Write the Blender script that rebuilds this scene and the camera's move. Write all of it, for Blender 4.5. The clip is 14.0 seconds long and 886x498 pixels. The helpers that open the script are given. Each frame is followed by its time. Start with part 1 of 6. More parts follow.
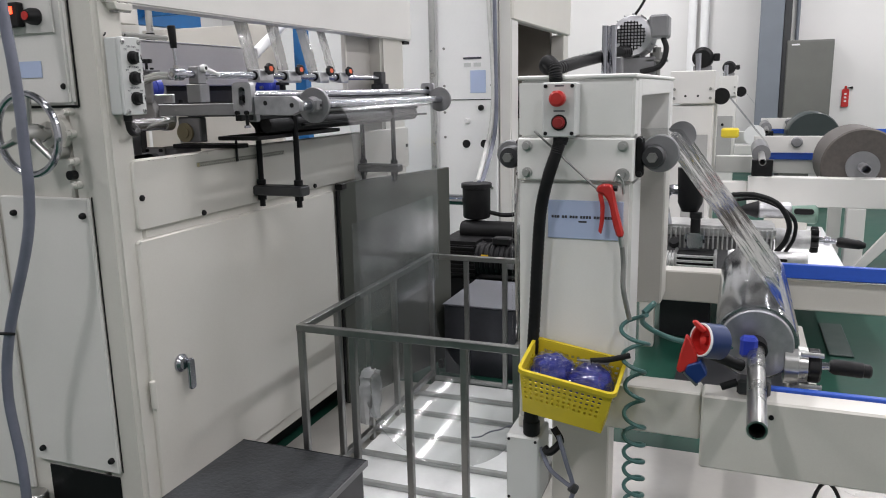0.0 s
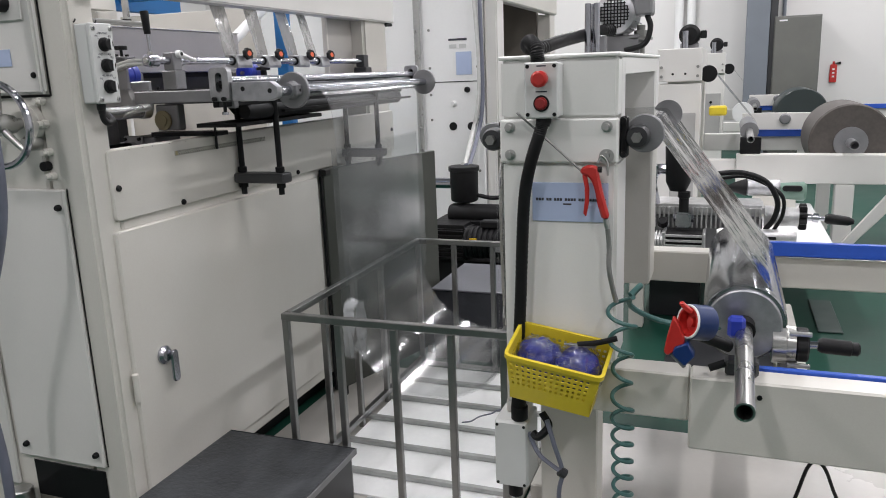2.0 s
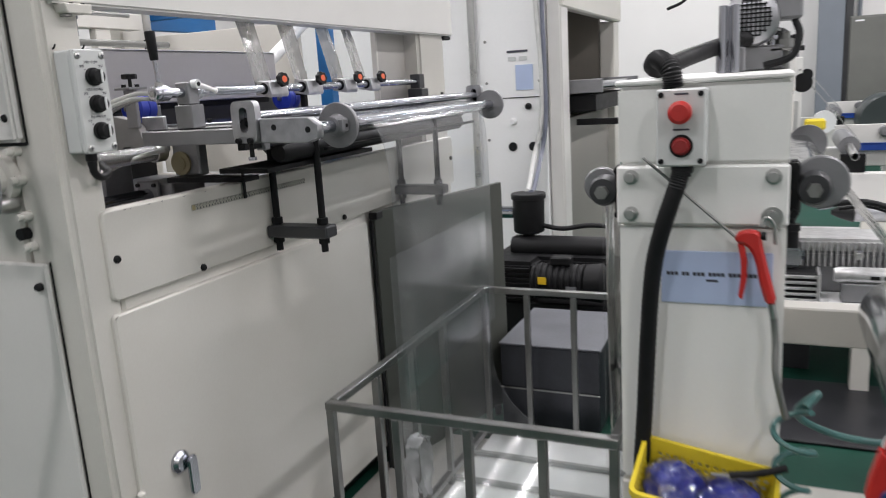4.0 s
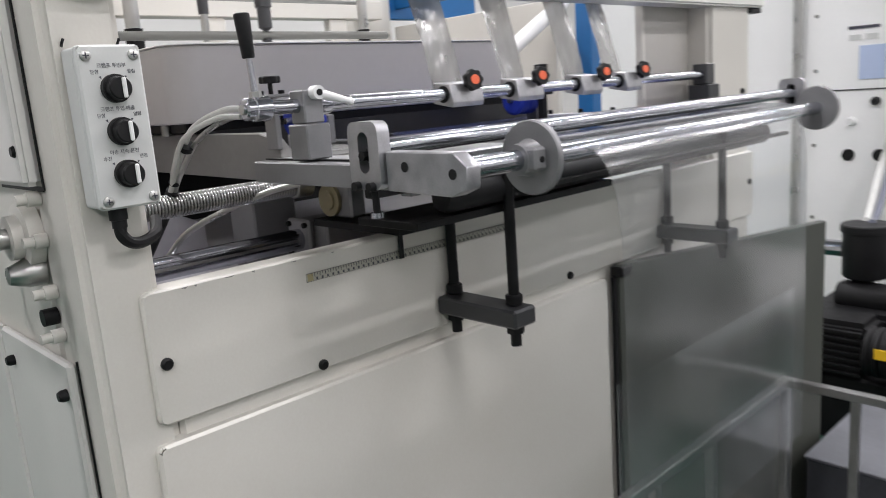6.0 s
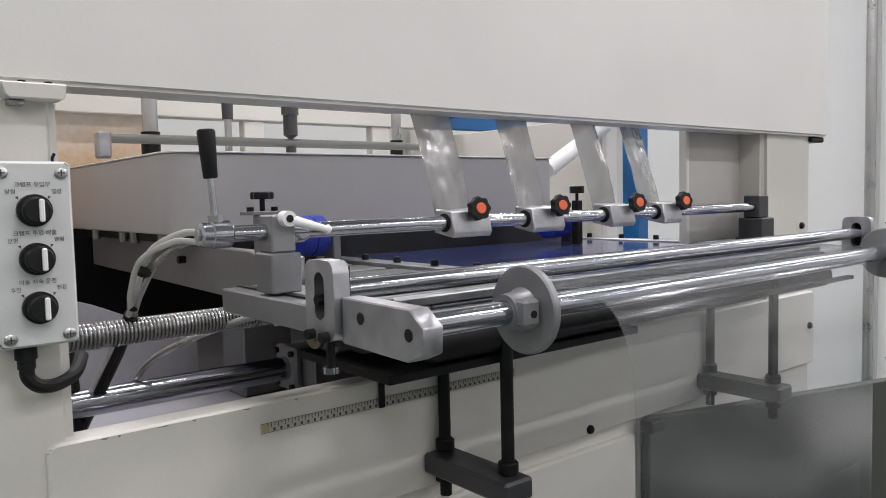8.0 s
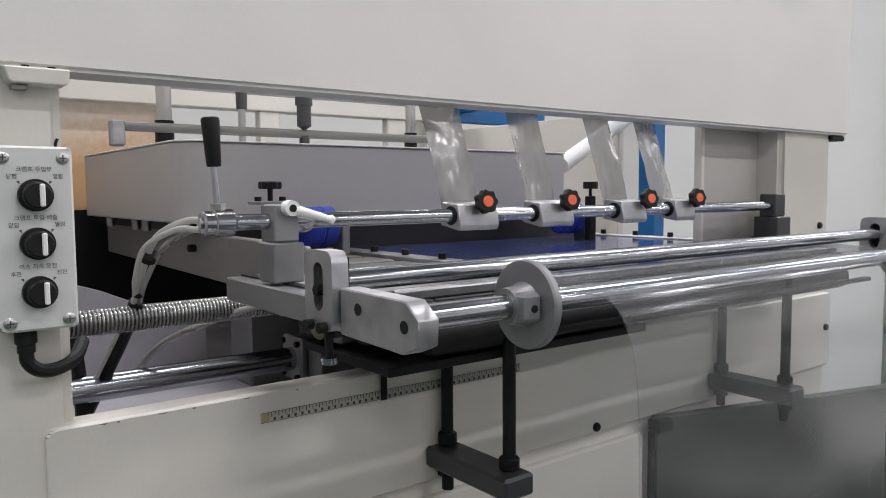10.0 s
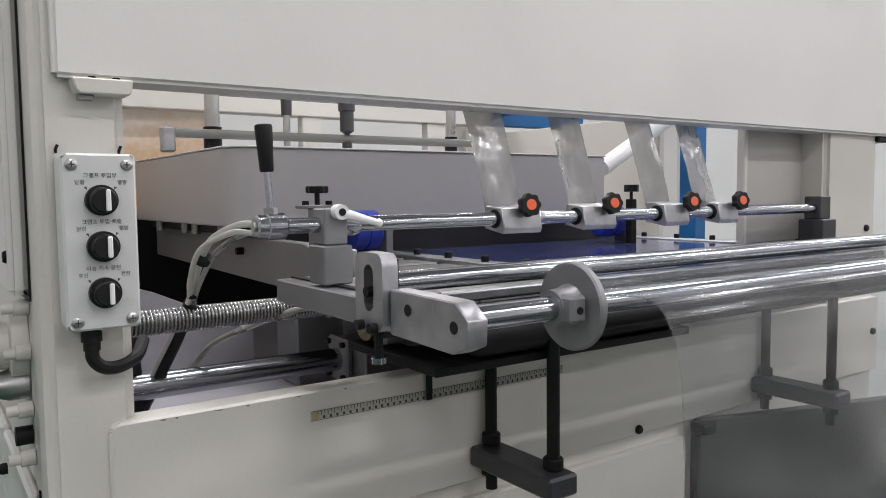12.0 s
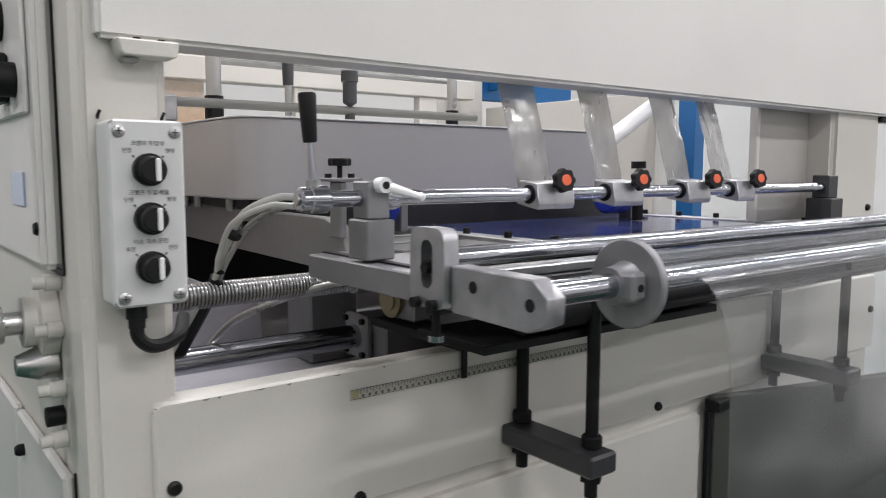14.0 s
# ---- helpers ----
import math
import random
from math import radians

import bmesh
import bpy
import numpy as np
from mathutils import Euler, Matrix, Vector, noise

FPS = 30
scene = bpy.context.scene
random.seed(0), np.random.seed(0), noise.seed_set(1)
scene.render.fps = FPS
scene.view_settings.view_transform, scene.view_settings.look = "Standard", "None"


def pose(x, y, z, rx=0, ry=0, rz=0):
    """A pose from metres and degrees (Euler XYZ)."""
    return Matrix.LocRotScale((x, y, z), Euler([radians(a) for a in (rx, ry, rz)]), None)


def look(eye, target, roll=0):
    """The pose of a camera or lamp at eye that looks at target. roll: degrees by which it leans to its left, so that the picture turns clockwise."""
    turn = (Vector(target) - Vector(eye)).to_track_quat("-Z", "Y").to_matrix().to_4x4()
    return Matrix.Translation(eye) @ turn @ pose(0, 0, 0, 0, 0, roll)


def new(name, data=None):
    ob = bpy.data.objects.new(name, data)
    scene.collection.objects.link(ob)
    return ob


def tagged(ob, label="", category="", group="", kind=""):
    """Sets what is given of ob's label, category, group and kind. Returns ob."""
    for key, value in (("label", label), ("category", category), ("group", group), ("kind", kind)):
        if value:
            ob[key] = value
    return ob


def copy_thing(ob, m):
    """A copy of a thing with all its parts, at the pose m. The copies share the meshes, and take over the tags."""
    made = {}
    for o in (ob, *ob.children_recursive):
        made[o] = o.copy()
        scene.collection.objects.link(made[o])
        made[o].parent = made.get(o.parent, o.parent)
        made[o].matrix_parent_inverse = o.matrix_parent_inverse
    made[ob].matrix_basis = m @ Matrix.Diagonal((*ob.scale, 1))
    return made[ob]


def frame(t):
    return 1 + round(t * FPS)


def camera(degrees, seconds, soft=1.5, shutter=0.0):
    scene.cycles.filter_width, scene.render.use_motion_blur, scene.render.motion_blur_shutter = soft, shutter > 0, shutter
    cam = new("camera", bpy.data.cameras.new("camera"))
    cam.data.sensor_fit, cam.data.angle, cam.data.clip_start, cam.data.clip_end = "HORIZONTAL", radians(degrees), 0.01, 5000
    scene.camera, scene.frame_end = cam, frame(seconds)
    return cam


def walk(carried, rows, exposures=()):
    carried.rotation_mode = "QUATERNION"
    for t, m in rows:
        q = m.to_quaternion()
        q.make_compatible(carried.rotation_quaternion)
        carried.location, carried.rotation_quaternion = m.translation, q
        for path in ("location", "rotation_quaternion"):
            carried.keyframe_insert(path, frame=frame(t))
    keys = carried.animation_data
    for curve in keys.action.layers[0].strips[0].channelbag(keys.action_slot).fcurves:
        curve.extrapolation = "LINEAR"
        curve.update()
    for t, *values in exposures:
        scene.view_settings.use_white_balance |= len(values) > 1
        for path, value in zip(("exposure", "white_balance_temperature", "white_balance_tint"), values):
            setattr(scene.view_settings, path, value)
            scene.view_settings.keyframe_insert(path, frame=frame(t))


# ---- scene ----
cam = camera(60.4, 14.0, soft=0.9, shutter=0.65)
PATH = [
    (0, (0.111, -0.104, 1.416), (-0.599, 1.721, 1.01), -1.2),
    (0.5, (0.123, -0.096, 1.417), (-0.575, 1.73, 0.995), -1.6),
    (1, (0.119, -0.091, 1.417), (-0.598, 1.727, 0.993), -2.0),
    (1.5, (0.117, -0.08, 1.415), (-0.588, 1.74, 0.976), -2.1),
    (2, (0.12, -0.07, 1.415), (-0.568, 1.753, 0.965), -2.2),
    (2.2, (0.118, -0.067, 1.414), (-0.562, 1.757, 0.957), -1.9),
    (4.3, (-0.15, 0.494, 1.468), (-1.012, 2.251, 1.057), -4.5),
    (4.5, (-0.146, 0.585, 1.471), (-1.097, 2.291, 1.04), -6.2),
    (5, (-0.229, 0.783, 1.468), (-1.328, 2.399, 1.044), -6.2),
    (5.5, (-0.322, 0.94, 1.482), (-1.564, 2.452, 1.068), -6.3),
    (6, (-0.389, 1.077, 1.48), (-1.814, 2.422, 1.079), -4.3),
    (6.5, (-0.426, 1.166, 1.493), (-1.918, 2.441, 1.108), -2.8),
    (7, (-0.453, 1.185, 1.513), (-1.999, 2.435, 1.294), -1.5),
    (7.5, (-0.45, 1.235, 1.514), (-2.006, 2.486, 1.406), -0.0),
    (7.7, (-0.444, 1.257, 1.517), (-1.991, 2.519, 1.387), -1.2),
    (9.8, (-0.433, 1.294, 1.518), (-2.01, 2.512, 1.354), -0.7),
    (10, (-0.433, 1.292, 1.514), (-2.015, 2.506, 1.363), -0.4),
    (10.5, (-0.432, 1.291, 1.511), (-2.022, 2.495, 1.363), 0.5),
    (11, (-0.433, 1.286, 1.514), (-2.036, 2.473, 1.366), 0.3),
    (11.5, (-0.428, 1.279, 1.515), (-2.049, 2.443, 1.373), -0.5),
    (12, (-0.425, 1.27, 1.515), (-2.063, 2.409, 1.373), -0.6),
    (12.5, (-0.43, 1.27, 1.514), (-2.071, 2.404, 1.369), -0.4),
    (13, (-0.438, 1.268, 1.512), (-2.081, 2.397, 1.349), -0.1),
    (13.5, (-0.45, 1.257, 1.513), (-2.073, 2.412, 1.337), 0.6),
    (14, (-0.509, 1.199, 1.513), (-2.084, 2.414, 1.307), 0.1),
]
EXPOSURES = [(0.0, 0.0), (2.2, 0.0), (4.5, 0.07), (5.5, 0.12), (6.5, 0.24), (7.0, 0.14), (7.5, 0.01), (10.0, -0.16), (11.0, -0.16), (12.0, -0.10), (12.5, -0.10), (14.0, 0.04)]
walk(cam, [(t, look(eye, target, roll)) for t, eye, target, roll in PATH], EXPOSURES)

# ---- world and light ----
world = bpy.data.worlds.new("world")
scene.world = world
world.use_nodes = True
world.node_tree.nodes["Background"].inputs[0].default_value = (0.85, 0.85, 0.95, 1)
world.node_tree.nodes["Background"].inputs[1].default_value = 0.04
FZ = 0.13          # floor level
CEIL = 4.6
LAMP_POWER = 49.0


# ---- materials ----
def mat(name, color, rough=0.5, metal=0.0, vary=0.12, scale=6.0, bump=0.0, fine=60.0, coat=0.0, stain=None, rvary=0.12, span=(0.4, 0.95)):
    m = bpy.data.materials.new(name)
    m.use_nodes = True
    nt = m.node_tree
    b = nt.nodes["Principled BSDF"]
    b.inputs["Metallic"].default_value = metal
    b.inputs["Coat Weight"].default_value = coat
    tc = nt.nodes.new("ShaderNodeTexCoord")
    geo = nt.nodes.new("ShaderNodeNewGeometry")
    n1 = nt.nodes.new("ShaderNodeTexNoise")
    n1.inputs["Scale"].default_value = scale
    n1.inputs["Detail"].default_value = 6
    n2 = nt.nodes.new("ShaderNodeTexNoise")
    n2.inputs["Scale"].default_value = fine
    n2.inputs["Detail"].default_value = 3
    nt.links.new(geo.outputs["Position"], n1.inputs["Vector"])
    nt.links.new(geo.outputs["Position"], n2.inputs["Vector"])
    mixn = nt.nodes.new("ShaderNodeMath")
    mixn.operation = "MULTIPLY_ADD"
    mixn.inputs[1].default_value = 0.3
    nt.links.new(n2.outputs["Fac"], mixn.inputs[0])
    nt.links.new(n1.outputs["Fac"], mixn.inputs[2])
    ramp = nt.nodes.new("ShaderNodeValToRGB")
    ramp.color_ramp.elements[0].position = span[0]
    ramp.color_ramp.elements[1].position = span[1]
    lo = stain if stain else tuple(c * (1 - vary) for c in color)
    hi = tuple(min(1, c * (1 + vary * 0.4)) for c in color)
    ramp.color_ramp.elements[0].color = (*lo, 1)
    ramp.color_ramp.elements[1].color = (*hi, 1)
    nt.links.new(mixn.outputs[0], ramp.inputs[0])
    nt.links.new(ramp.outputs[0], b.inputs["Base Color"])
    rr = nt.nodes.new("ShaderNodeMapRange")
    rr.inputs[3].default_value = max(0.02, rough - rvary)
    rr.inputs[4].default_value = min(1, rough + rvary)
    nt.links.new(n1.outputs["Fac"], rr.inputs[0])
    nt.links.new(rr.outputs[0], b.inputs["Roughness"])
    if bump:
        bp = nt.nodes.new("ShaderNodeBump")
        bp.inputs["Strength"].default_value = bump
        bp.inputs["Distance"].default_value = 0.002
        nt.links.new(n2.outputs["Fac"], bp.inputs["Height"])
        nt.links.new(bp.outputs[0], b.inputs["Normal"])
    return m


def film_mat(name, tint, gloss, rough, milk=0.02, crease=0.10, body=(0.7, 0.72, 0.74), grain=7, cloud=0.0):
    m = bpy.data.materials.new(name)
    m.use_nodes = True
    nt = m.node_tree
    nt.nodes.clear()
    out = nt.nodes.new("ShaderNodeOutputMaterial")
    tr = nt.nodes.new("ShaderNodeBsdfTransparent")
    tr.inputs[0].default_value = (*tint, 1)
    gl = nt.nodes.new("ShaderNodeBsdfGlossy")
    gl.inputs["Roughness"].default_value = rough
    df = nt.nodes.new("ShaderNodeBsdfDiffuse")
    df.inputs[0].default_value = (*body, 1)
    fr = nt.nodes.new("ShaderNodeLayerWeight")
    fr.inputs[0].default_value = 0.5
    pw = nt.nodes.new("ShaderNodeMath")
    pw.operation = "POWER"
    pw.inputs[1].default_value = 3.5
    mu = nt.nodes.new("ShaderNodeMath")
    mu.operation = "MULTIPLY_ADD"
    mu.use_clamp = True
    mu.inputs[1].default_value = gloss * 0.8
    mu.inputs[2].default_value = 0.055 * gloss
    noi = nt.nodes.new("ShaderNodeTexNoise")
    noi.inputs["Scale"].default_value = grain
    noi.inputs["Detail"].default_value = 4
    geo = nt.nodes.new("ShaderNodeNewGeometry")
    nt.links.new(geo.outputs["Position"], noi.inputs["Vector"])
    bp = nt.nodes.new("ShaderNodeBump")
    bp.inputs["Strength"].default_value = crease
    bp.inputs["Distance"].default_value = 0.01
    nt.links.new(noi.outputs["Fac"], bp.inputs["Height"])
    nt.links.new(bp.outputs[0], gl.inputs["Normal"])
    nt.links.new(fr.outputs["Facing"], pw.inputs[0])
    nt.links.new(pw.outputs[0], mu.inputs[0])
    m1 = nt.nodes.new("ShaderNodeMixShader")
    m1.inputs[0].default_value = milk
    if cloud:
        cl = nt.nodes.new("ShaderNodeTexNoise")
        cl.inputs["Scale"].default_value = 5.0
        cl.inputs["Detail"].default_value = 5
        cl.inputs["Distortion"].default_value = 0.8
        mr = nt.nodes.new("ShaderNodeMapRange")
        mr.inputs[1].default_value = 0.32
        mr.inputs[2].default_value = 0.70
        mr.inputs[3].default_value = milk * (1 - cloud)
        mr.inputs[4].default_value = milk * (1 + cloud)
        nt.links.new(geo.outputs["Position"], cl.inputs["Vector"])
        nt.links.new(cl.outputs["Fac"], mr.inputs[0])
        nt.links.new(mr.outputs[0], m1.inputs[0])
    nt.links.new(tr.outputs[0], m1.inputs[1])
    nt.links.new(df.outputs[0], m1.inputs[2])
    m2 = nt.nodes.new("ShaderNodeMixShader")
    nt.links.new(mu.outputs[0], m2.inputs[0])
    nt.links.new(m1.outputs[0], m2.inputs[1])
    nt.links.new(gl.outputs[0], m2.inputs[2])
    nt.links.new(m2.outputs[0], out.inputs[0])
    return m


def glow(name, color, power):
    m = bpy.data.materials.new(name)
    m.use_nodes = True
    b = m.node_tree.nodes["Principled BSDF"]
    b.inputs["Base Color"].default_value = (*color, 1)
    b.inputs["Emission Color"].default_value = (*color, 1)
    b.inputs["Emission Strength"].default_value = power
    return m


CREAM = mat("cream_paint", (0.66, 0.645, 0.605), 0.38, vary=0.07, scale=2.2, bump=0.05, fine=220, stain=(0.600, 0.575, 0.525))
COLWHITE = mat("column_paint", (0.82, 0.815, 0.79), 0.35, vary=0.06, scale=3, bump=0.04, fine=220)
CREAM2 = mat("cream_paint_bright", (0.73, 0.715, 0.69), 0.35, vary=0.07, scale=3, bump=0.04, fine=220)
OLDCREAM = mat("scorched_cream_paint", (0.72, 0.67, 0.60), 0.5, vary=0.1, scale=0.9, stain=(0.54, 0.33, 0.16), span=(0.34, 0.84))
WHITE = mat("white_enamel", (0.78, 0.78, 0.78), 0.4, vary=0.05, scale=2.5)
ENDWHITE = mat("bright_white_enamel", (0.88, 0.88, 0.88), 0.35, vary=0.05, scale=2.5)
WALLW = mat("wall_paint", (0.71, 0.70, 0.69), 0.7, vary=0.05, scale=1.2, bump=0.1, fine=90)
PLASTIC = mat("light_grey_plastic", (0.62, 0.63, 0.62), 0.5, vary=0.05, scale=9, bump=0.05, fine=400)
GREYPAINT = mat("grey_paint", (0.135, 0.137, 0.125), 0.42, vary=0.12, scale=4)
HOODGREY = mat("hood_grey", (0.48, 0.47, 0.48), 0.42, metal=0.2, vary=0.08, scale=3)
DARKGREY = mat("dark_grey_paint", (0.036, 0.037, 0.04), 0.45, vary=0.2, scale=8)
CASTGREY = mat("machined_grey", (0.26, 0.26, 0.27), 0.42, metal=0.5, vary=0.15, scale=20, bump=0.05, fine=300)
ALU = mat("aluminium", (0.47, 0.47, 0.49), 0.38, metal=0.85, vary=0.28, scale=38, bump=0.04, fine=500)
CHROME = mat("chrome", (0.465, 0.472, 0.515), 0.16, metal=1.0, vary=0.04, scale=18, rvary=0.004)
STEEL = mat("brushed_steel", (0.52, 0.52, 0.51), 0.3, metal=1.0, vary=0.15, scale=14, rvary=0.1)
DIMSTEEL = mat("dull_steel", (0.30, 0.30, 0.29), 0.42, metal=0.8, vary=0.2, scale=14)
BLACK = mat("black_plastic", (0.008, 0.008, 0.009), 0.5, vary=0.3, scale=30)
BLACKOX = mat("black_oxide_steel", (0.009, 0.009, 0.010), 0.5, metal=0.2, vary=0.3, scale=20)
RUBBER = mat("black_rubber", (0.03, 0.032, 0.036), 0.38, vary=0.3, scale=14, bump=0.2, fine=120)
BLUE = mat("blue_rubber", (0.02, 0.045, 0.42), 0.4, vary=0.2, scale=14)
BLUEP = mat("blue_paint", (0.012, 0.13, 0.36), 0.45, vary=0.15, scale=6)
BLUEST = mat("blue_strip", (0.02, 0.09, 0.50), 0.4, vary=0.2, scale=5)
RED = mat("red_plastic", (0.52, 0.026, 0.022), 0.35, vary=0.15, scale=20)
REDDARK = mat("dark_red_plastic", (0.28, 0.02, 0.02), 0.35, vary=0.15, scale=20)
ORANGE = mat("orange_plastic", (0.75, 0.13, 0.05), 0.45, vary=0.1, scale=30)
YELLOW = mat("yellow_plastic", (0.72, 0.56, 0.03), 0.4, vary=0.12, scale=10)
GREENH = mat("green_hose", (0.05, 0.14, 0.13), 0.35, vary=0.2, scale=20)
WHITEH = mat("white_cable", (0.62, 0.62, 0.6), 0.45, vary=0.15, scale=20)
GREYH = mat("grey_hose", (0.16, 0.17, 0.22), 0.35, vary=0.2, scale=12)
SIGN = mat("pale_blue_sign", (0.48, 0.57, 0.79), 0.2, vary=0.05, scale=5)
INK = mat("dark_ink", (0.05, 0.05, 0.07), 0.6, vary=0.1)
WHITEP = mat("white_plastic", (0.8, 0.8, 0.8), 0.4, vary=0.04)
RULE = mat("yellowed_rule", (0.44, 0.43, 0.37), 0.4, vary=0.1, scale=20)
CARD = mat("brown_card", (0.085, 0.074, 0.067), 0.6, vary=0.25, scale=30)
GREENFLOOR = mat("green_epoxy", (0.011, 0.060, 0.041), 0.46, vary=0.3, scale=2, bump=0.03, fine=40)
PALEFLOOR = mat("pale_epoxy", (0.52, 0.50, 0.47), 0.3, vary=0.1, scale=2.5, bump=0.03, fine=40)
SLATST = mat("pale_slat_steel", (0.42, 0.43, 0.42), 0.38, metal=0.4, vary=0.25, scale=9)
TRAYW = mat("white_tray", (0.93, 0.935, 0.935), 0.42, vary=0.1, scale=6)
COLGREY = mat("blue_grey_paint", (0.17, 0.19, 0.22), 0.6, vary=0.1, scale=3)
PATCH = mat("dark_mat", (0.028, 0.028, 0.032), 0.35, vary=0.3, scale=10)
FILM = film_mat("clear_film", (0.905, 0.925, 0.94), 0.95, 0.16, 0.045, 0.012, cloud=0.6)
LOOPFILM = film_mat("slack_film", (0.86, 0.88, 0.87), 1.2, 0.14, 0.05, 0.06, cloud=0.6)
FOLDED = film_mat("folded_film", (0.8, 0.81, 0.82), 2.0, 0.15, 0.42, 0.3, cloud=0.4)
FILMBLUE = film_mat("blue_tinted_film", (0.45, 0.5, 0.7), 1.2, 0.08, 0.06)
FOIL = film_mat("metallic_strip", (0.42, 0.41, 0.40), 3.0, 0.18, 0.55, 1.0, (0.34, 0.335, 0.325), 6, cloud=0.3)
for dull, spec in ((BLACK, 0.28), (BLACKOX, 0.28), (RUBBER, 0.28), (GREENFLOOR, 0.16)):
    dull.node_tree.nodes["Principled BSDF"].inputs["Specular IOR Level"].default_value = spec


def scorch(m, z0, slope):
    """Heat has browned the paint from below: the stain fades with height."""
    nt = m.node_tree
    geo = nt.nodes.new("ShaderNodeNewGeometry")
    sep = nt.nodes.new("ShaderNodeSeparateXYZ")
    ma = nt.nodes.new("ShaderNodeMath")
    ma.operation = "MULTIPLY_ADD"
    ma.inputs[1].default_value = slope
    ma.inputs[2].default_value = -z0 * slope
    ad = nt.nodes.new("ShaderNodeMath")
    ad.operation = "ADD"
    ramp = next(k for k in nt.nodes if k.bl_idname == "ShaderNodeValToRGB")
    old = ramp.inputs[0].links[0].from_socket
    nt.links.new(geo.outputs["Position"], sep.inputs[0])
    nt.links.new(sep.outputs[2], ma.inputs[0])
    nt.links.new(ma.outputs[0], ad.inputs[0])
    nt.links.new(old, ad.inputs[1])
    nt.links.new(ad.outputs[0], ramp.inputs[0])


scorch(OLDCREAM, 1.675, 2.6)
TUBE_GLOW = glow("tube_light", (1.0, 0.98, 0.95), 6.0)
LED = glow("red_led", (1.0, 0.08, 0.03), 3.0)


# ---- building helpers ----
BASE = {}


def thing(name, label, category, at=(0, 0, 0), group="", kind=""):
    ob = new(name)
    ob.location = at
    ob.empty_display_size = 0.05
    BASE[ob.name] = Vector(at)
    return tagged(ob, label, category, group, kind)


def part(name, bm, material, parent, label="", smooth=True):
    """One bmesh in world space becomes one mesh object under a thing or a part."""
    base = BASE[parent.name]
    bmesh.ops.translate(bm, verts=bm.verts, vec=-base)
    me = bpy.data.meshes.new(name)
    bm.to_mesh(me)
    bm.free()
    me.materials.append(material)
    if smooth:
        me.shade_smooth()
        me.set_sharp_from_angle(angle=radians(35))
    ob = new(name, me)
    ob.parent = parent
    BASE[ob.name] = base
    if label:
        ob["label"] = label
    return ob


def struct(name, bm, material, label, category):
    me = bpy.data.meshes.new(name)
    bm.to_mesh(me)
    bm.free()
    me.materials.append(material)
    ob = new(name, me)
    BASE[ob.name] = Vector((0, 0, 0))
    return tagged(ob, label, category, kind="structure")


def box(x0, x1, y0, y1, z0, z1, bevel=0.002, bm=None, seg=1):
    own = bm is None
    b = bmesh.new()
    bmesh.ops.create_cube(b, size=1.0)
    for v in b.verts:
        v.co = Vector(((x0 + x1) / 2 + v.co.x * (x1 - x0), (y0 + y1) / 2 + v.co.y * (y1 - y0), (z0 + z1) / 2 + v.co.z * (z1 - z0)))
    if bevel:
        bmesh.ops.bevel(b, geom=b.edges[:], offset=min(bevel, 0.45 * min(x1 - x0, y1 - y0, z1 - z0)), segments=seg, affect="EDGES")
    if own:
        return b
    return merge(bm, b)


def merge(bm, b):
    me = bpy.data.meshes.new("temp")
    b.to_mesh(me)
    b.free()
    bm.from_mesh(me)
    bpy.data.meshes.remove(me)
    return bm


def rings(profile, p0, p1, bm=None, seg=24, cap=True):
    """A turned body: profile rows (distance along p0 to p1 as a share, radius)."""
    bm = bm or bmesh.new()
    a, b = Vector(p0), Vector(p1)
    d = (b - a)
    q = d.normalized().to_track_quat("Z", "Y")
    loops = []
    for s, r in profile:
        c = a + d * s
        loops.append([bm.verts.new(c + q @ Vector((r * math.cos(k * math.tau / seg), r * math.sin(k * math.tau / seg), 0))) for k in range(seg)])
    for u, w in zip(loops, loops[1:]):
        for k in range(seg):
            bm.faces.new((u[k], u[(k + 1) % seg], w[(k + 1) % seg], w[k]))
    if cap:
        bm.faces.new(loops[0][::-1])
        bm.faces.new(loops[-1])
    return bm


def cyl(p0, p1, r, bm=None, seg=20, bevel=0.0):
    n = (Vector(p1) - Vector(p0)).length
    e = min(bevel / n, 0.4) if n else 0
    prof = [(0, r), (1, r)] if not bevel else [(0, r - bevel), (e, r), (1 - e, r), (1, r - bevel)]
    return rings(prof, p0, p1, bm, seg)


def pipe(p0, p1, r, wall, bm=None, seg=24):
    """An open pipe with a wall."""
    bm = bm or bmesh.new()
    return rings([(0.0, r - wall), (0, r), (1, r), (1, r - wall), (0.0, r - wall)], p0, p1, bm, seg, cap=False)


def spline(points, n=8):
    pts = [Vector(p) for p in points]
    pts = [pts[0] * 2 - pts[1]] + pts + [pts[-1] * 2 - pts[-2]]
    out = []
    for i in range(1, len(pts) - 2):
        p0, p1, p2, p3 = pts[i - 1:i + 3]
        for k in range(n):
            t = k / n
            out.append(0.5 * (2 * p1 + (p2 - p0) * t + (2 * p0 - 5 * p1 + 4 * p2 - p3) * t * t + (3 * p1 - p0 - 3 * p2 + p3) * t ** 3))
    out.append(pts[-2])
    return out


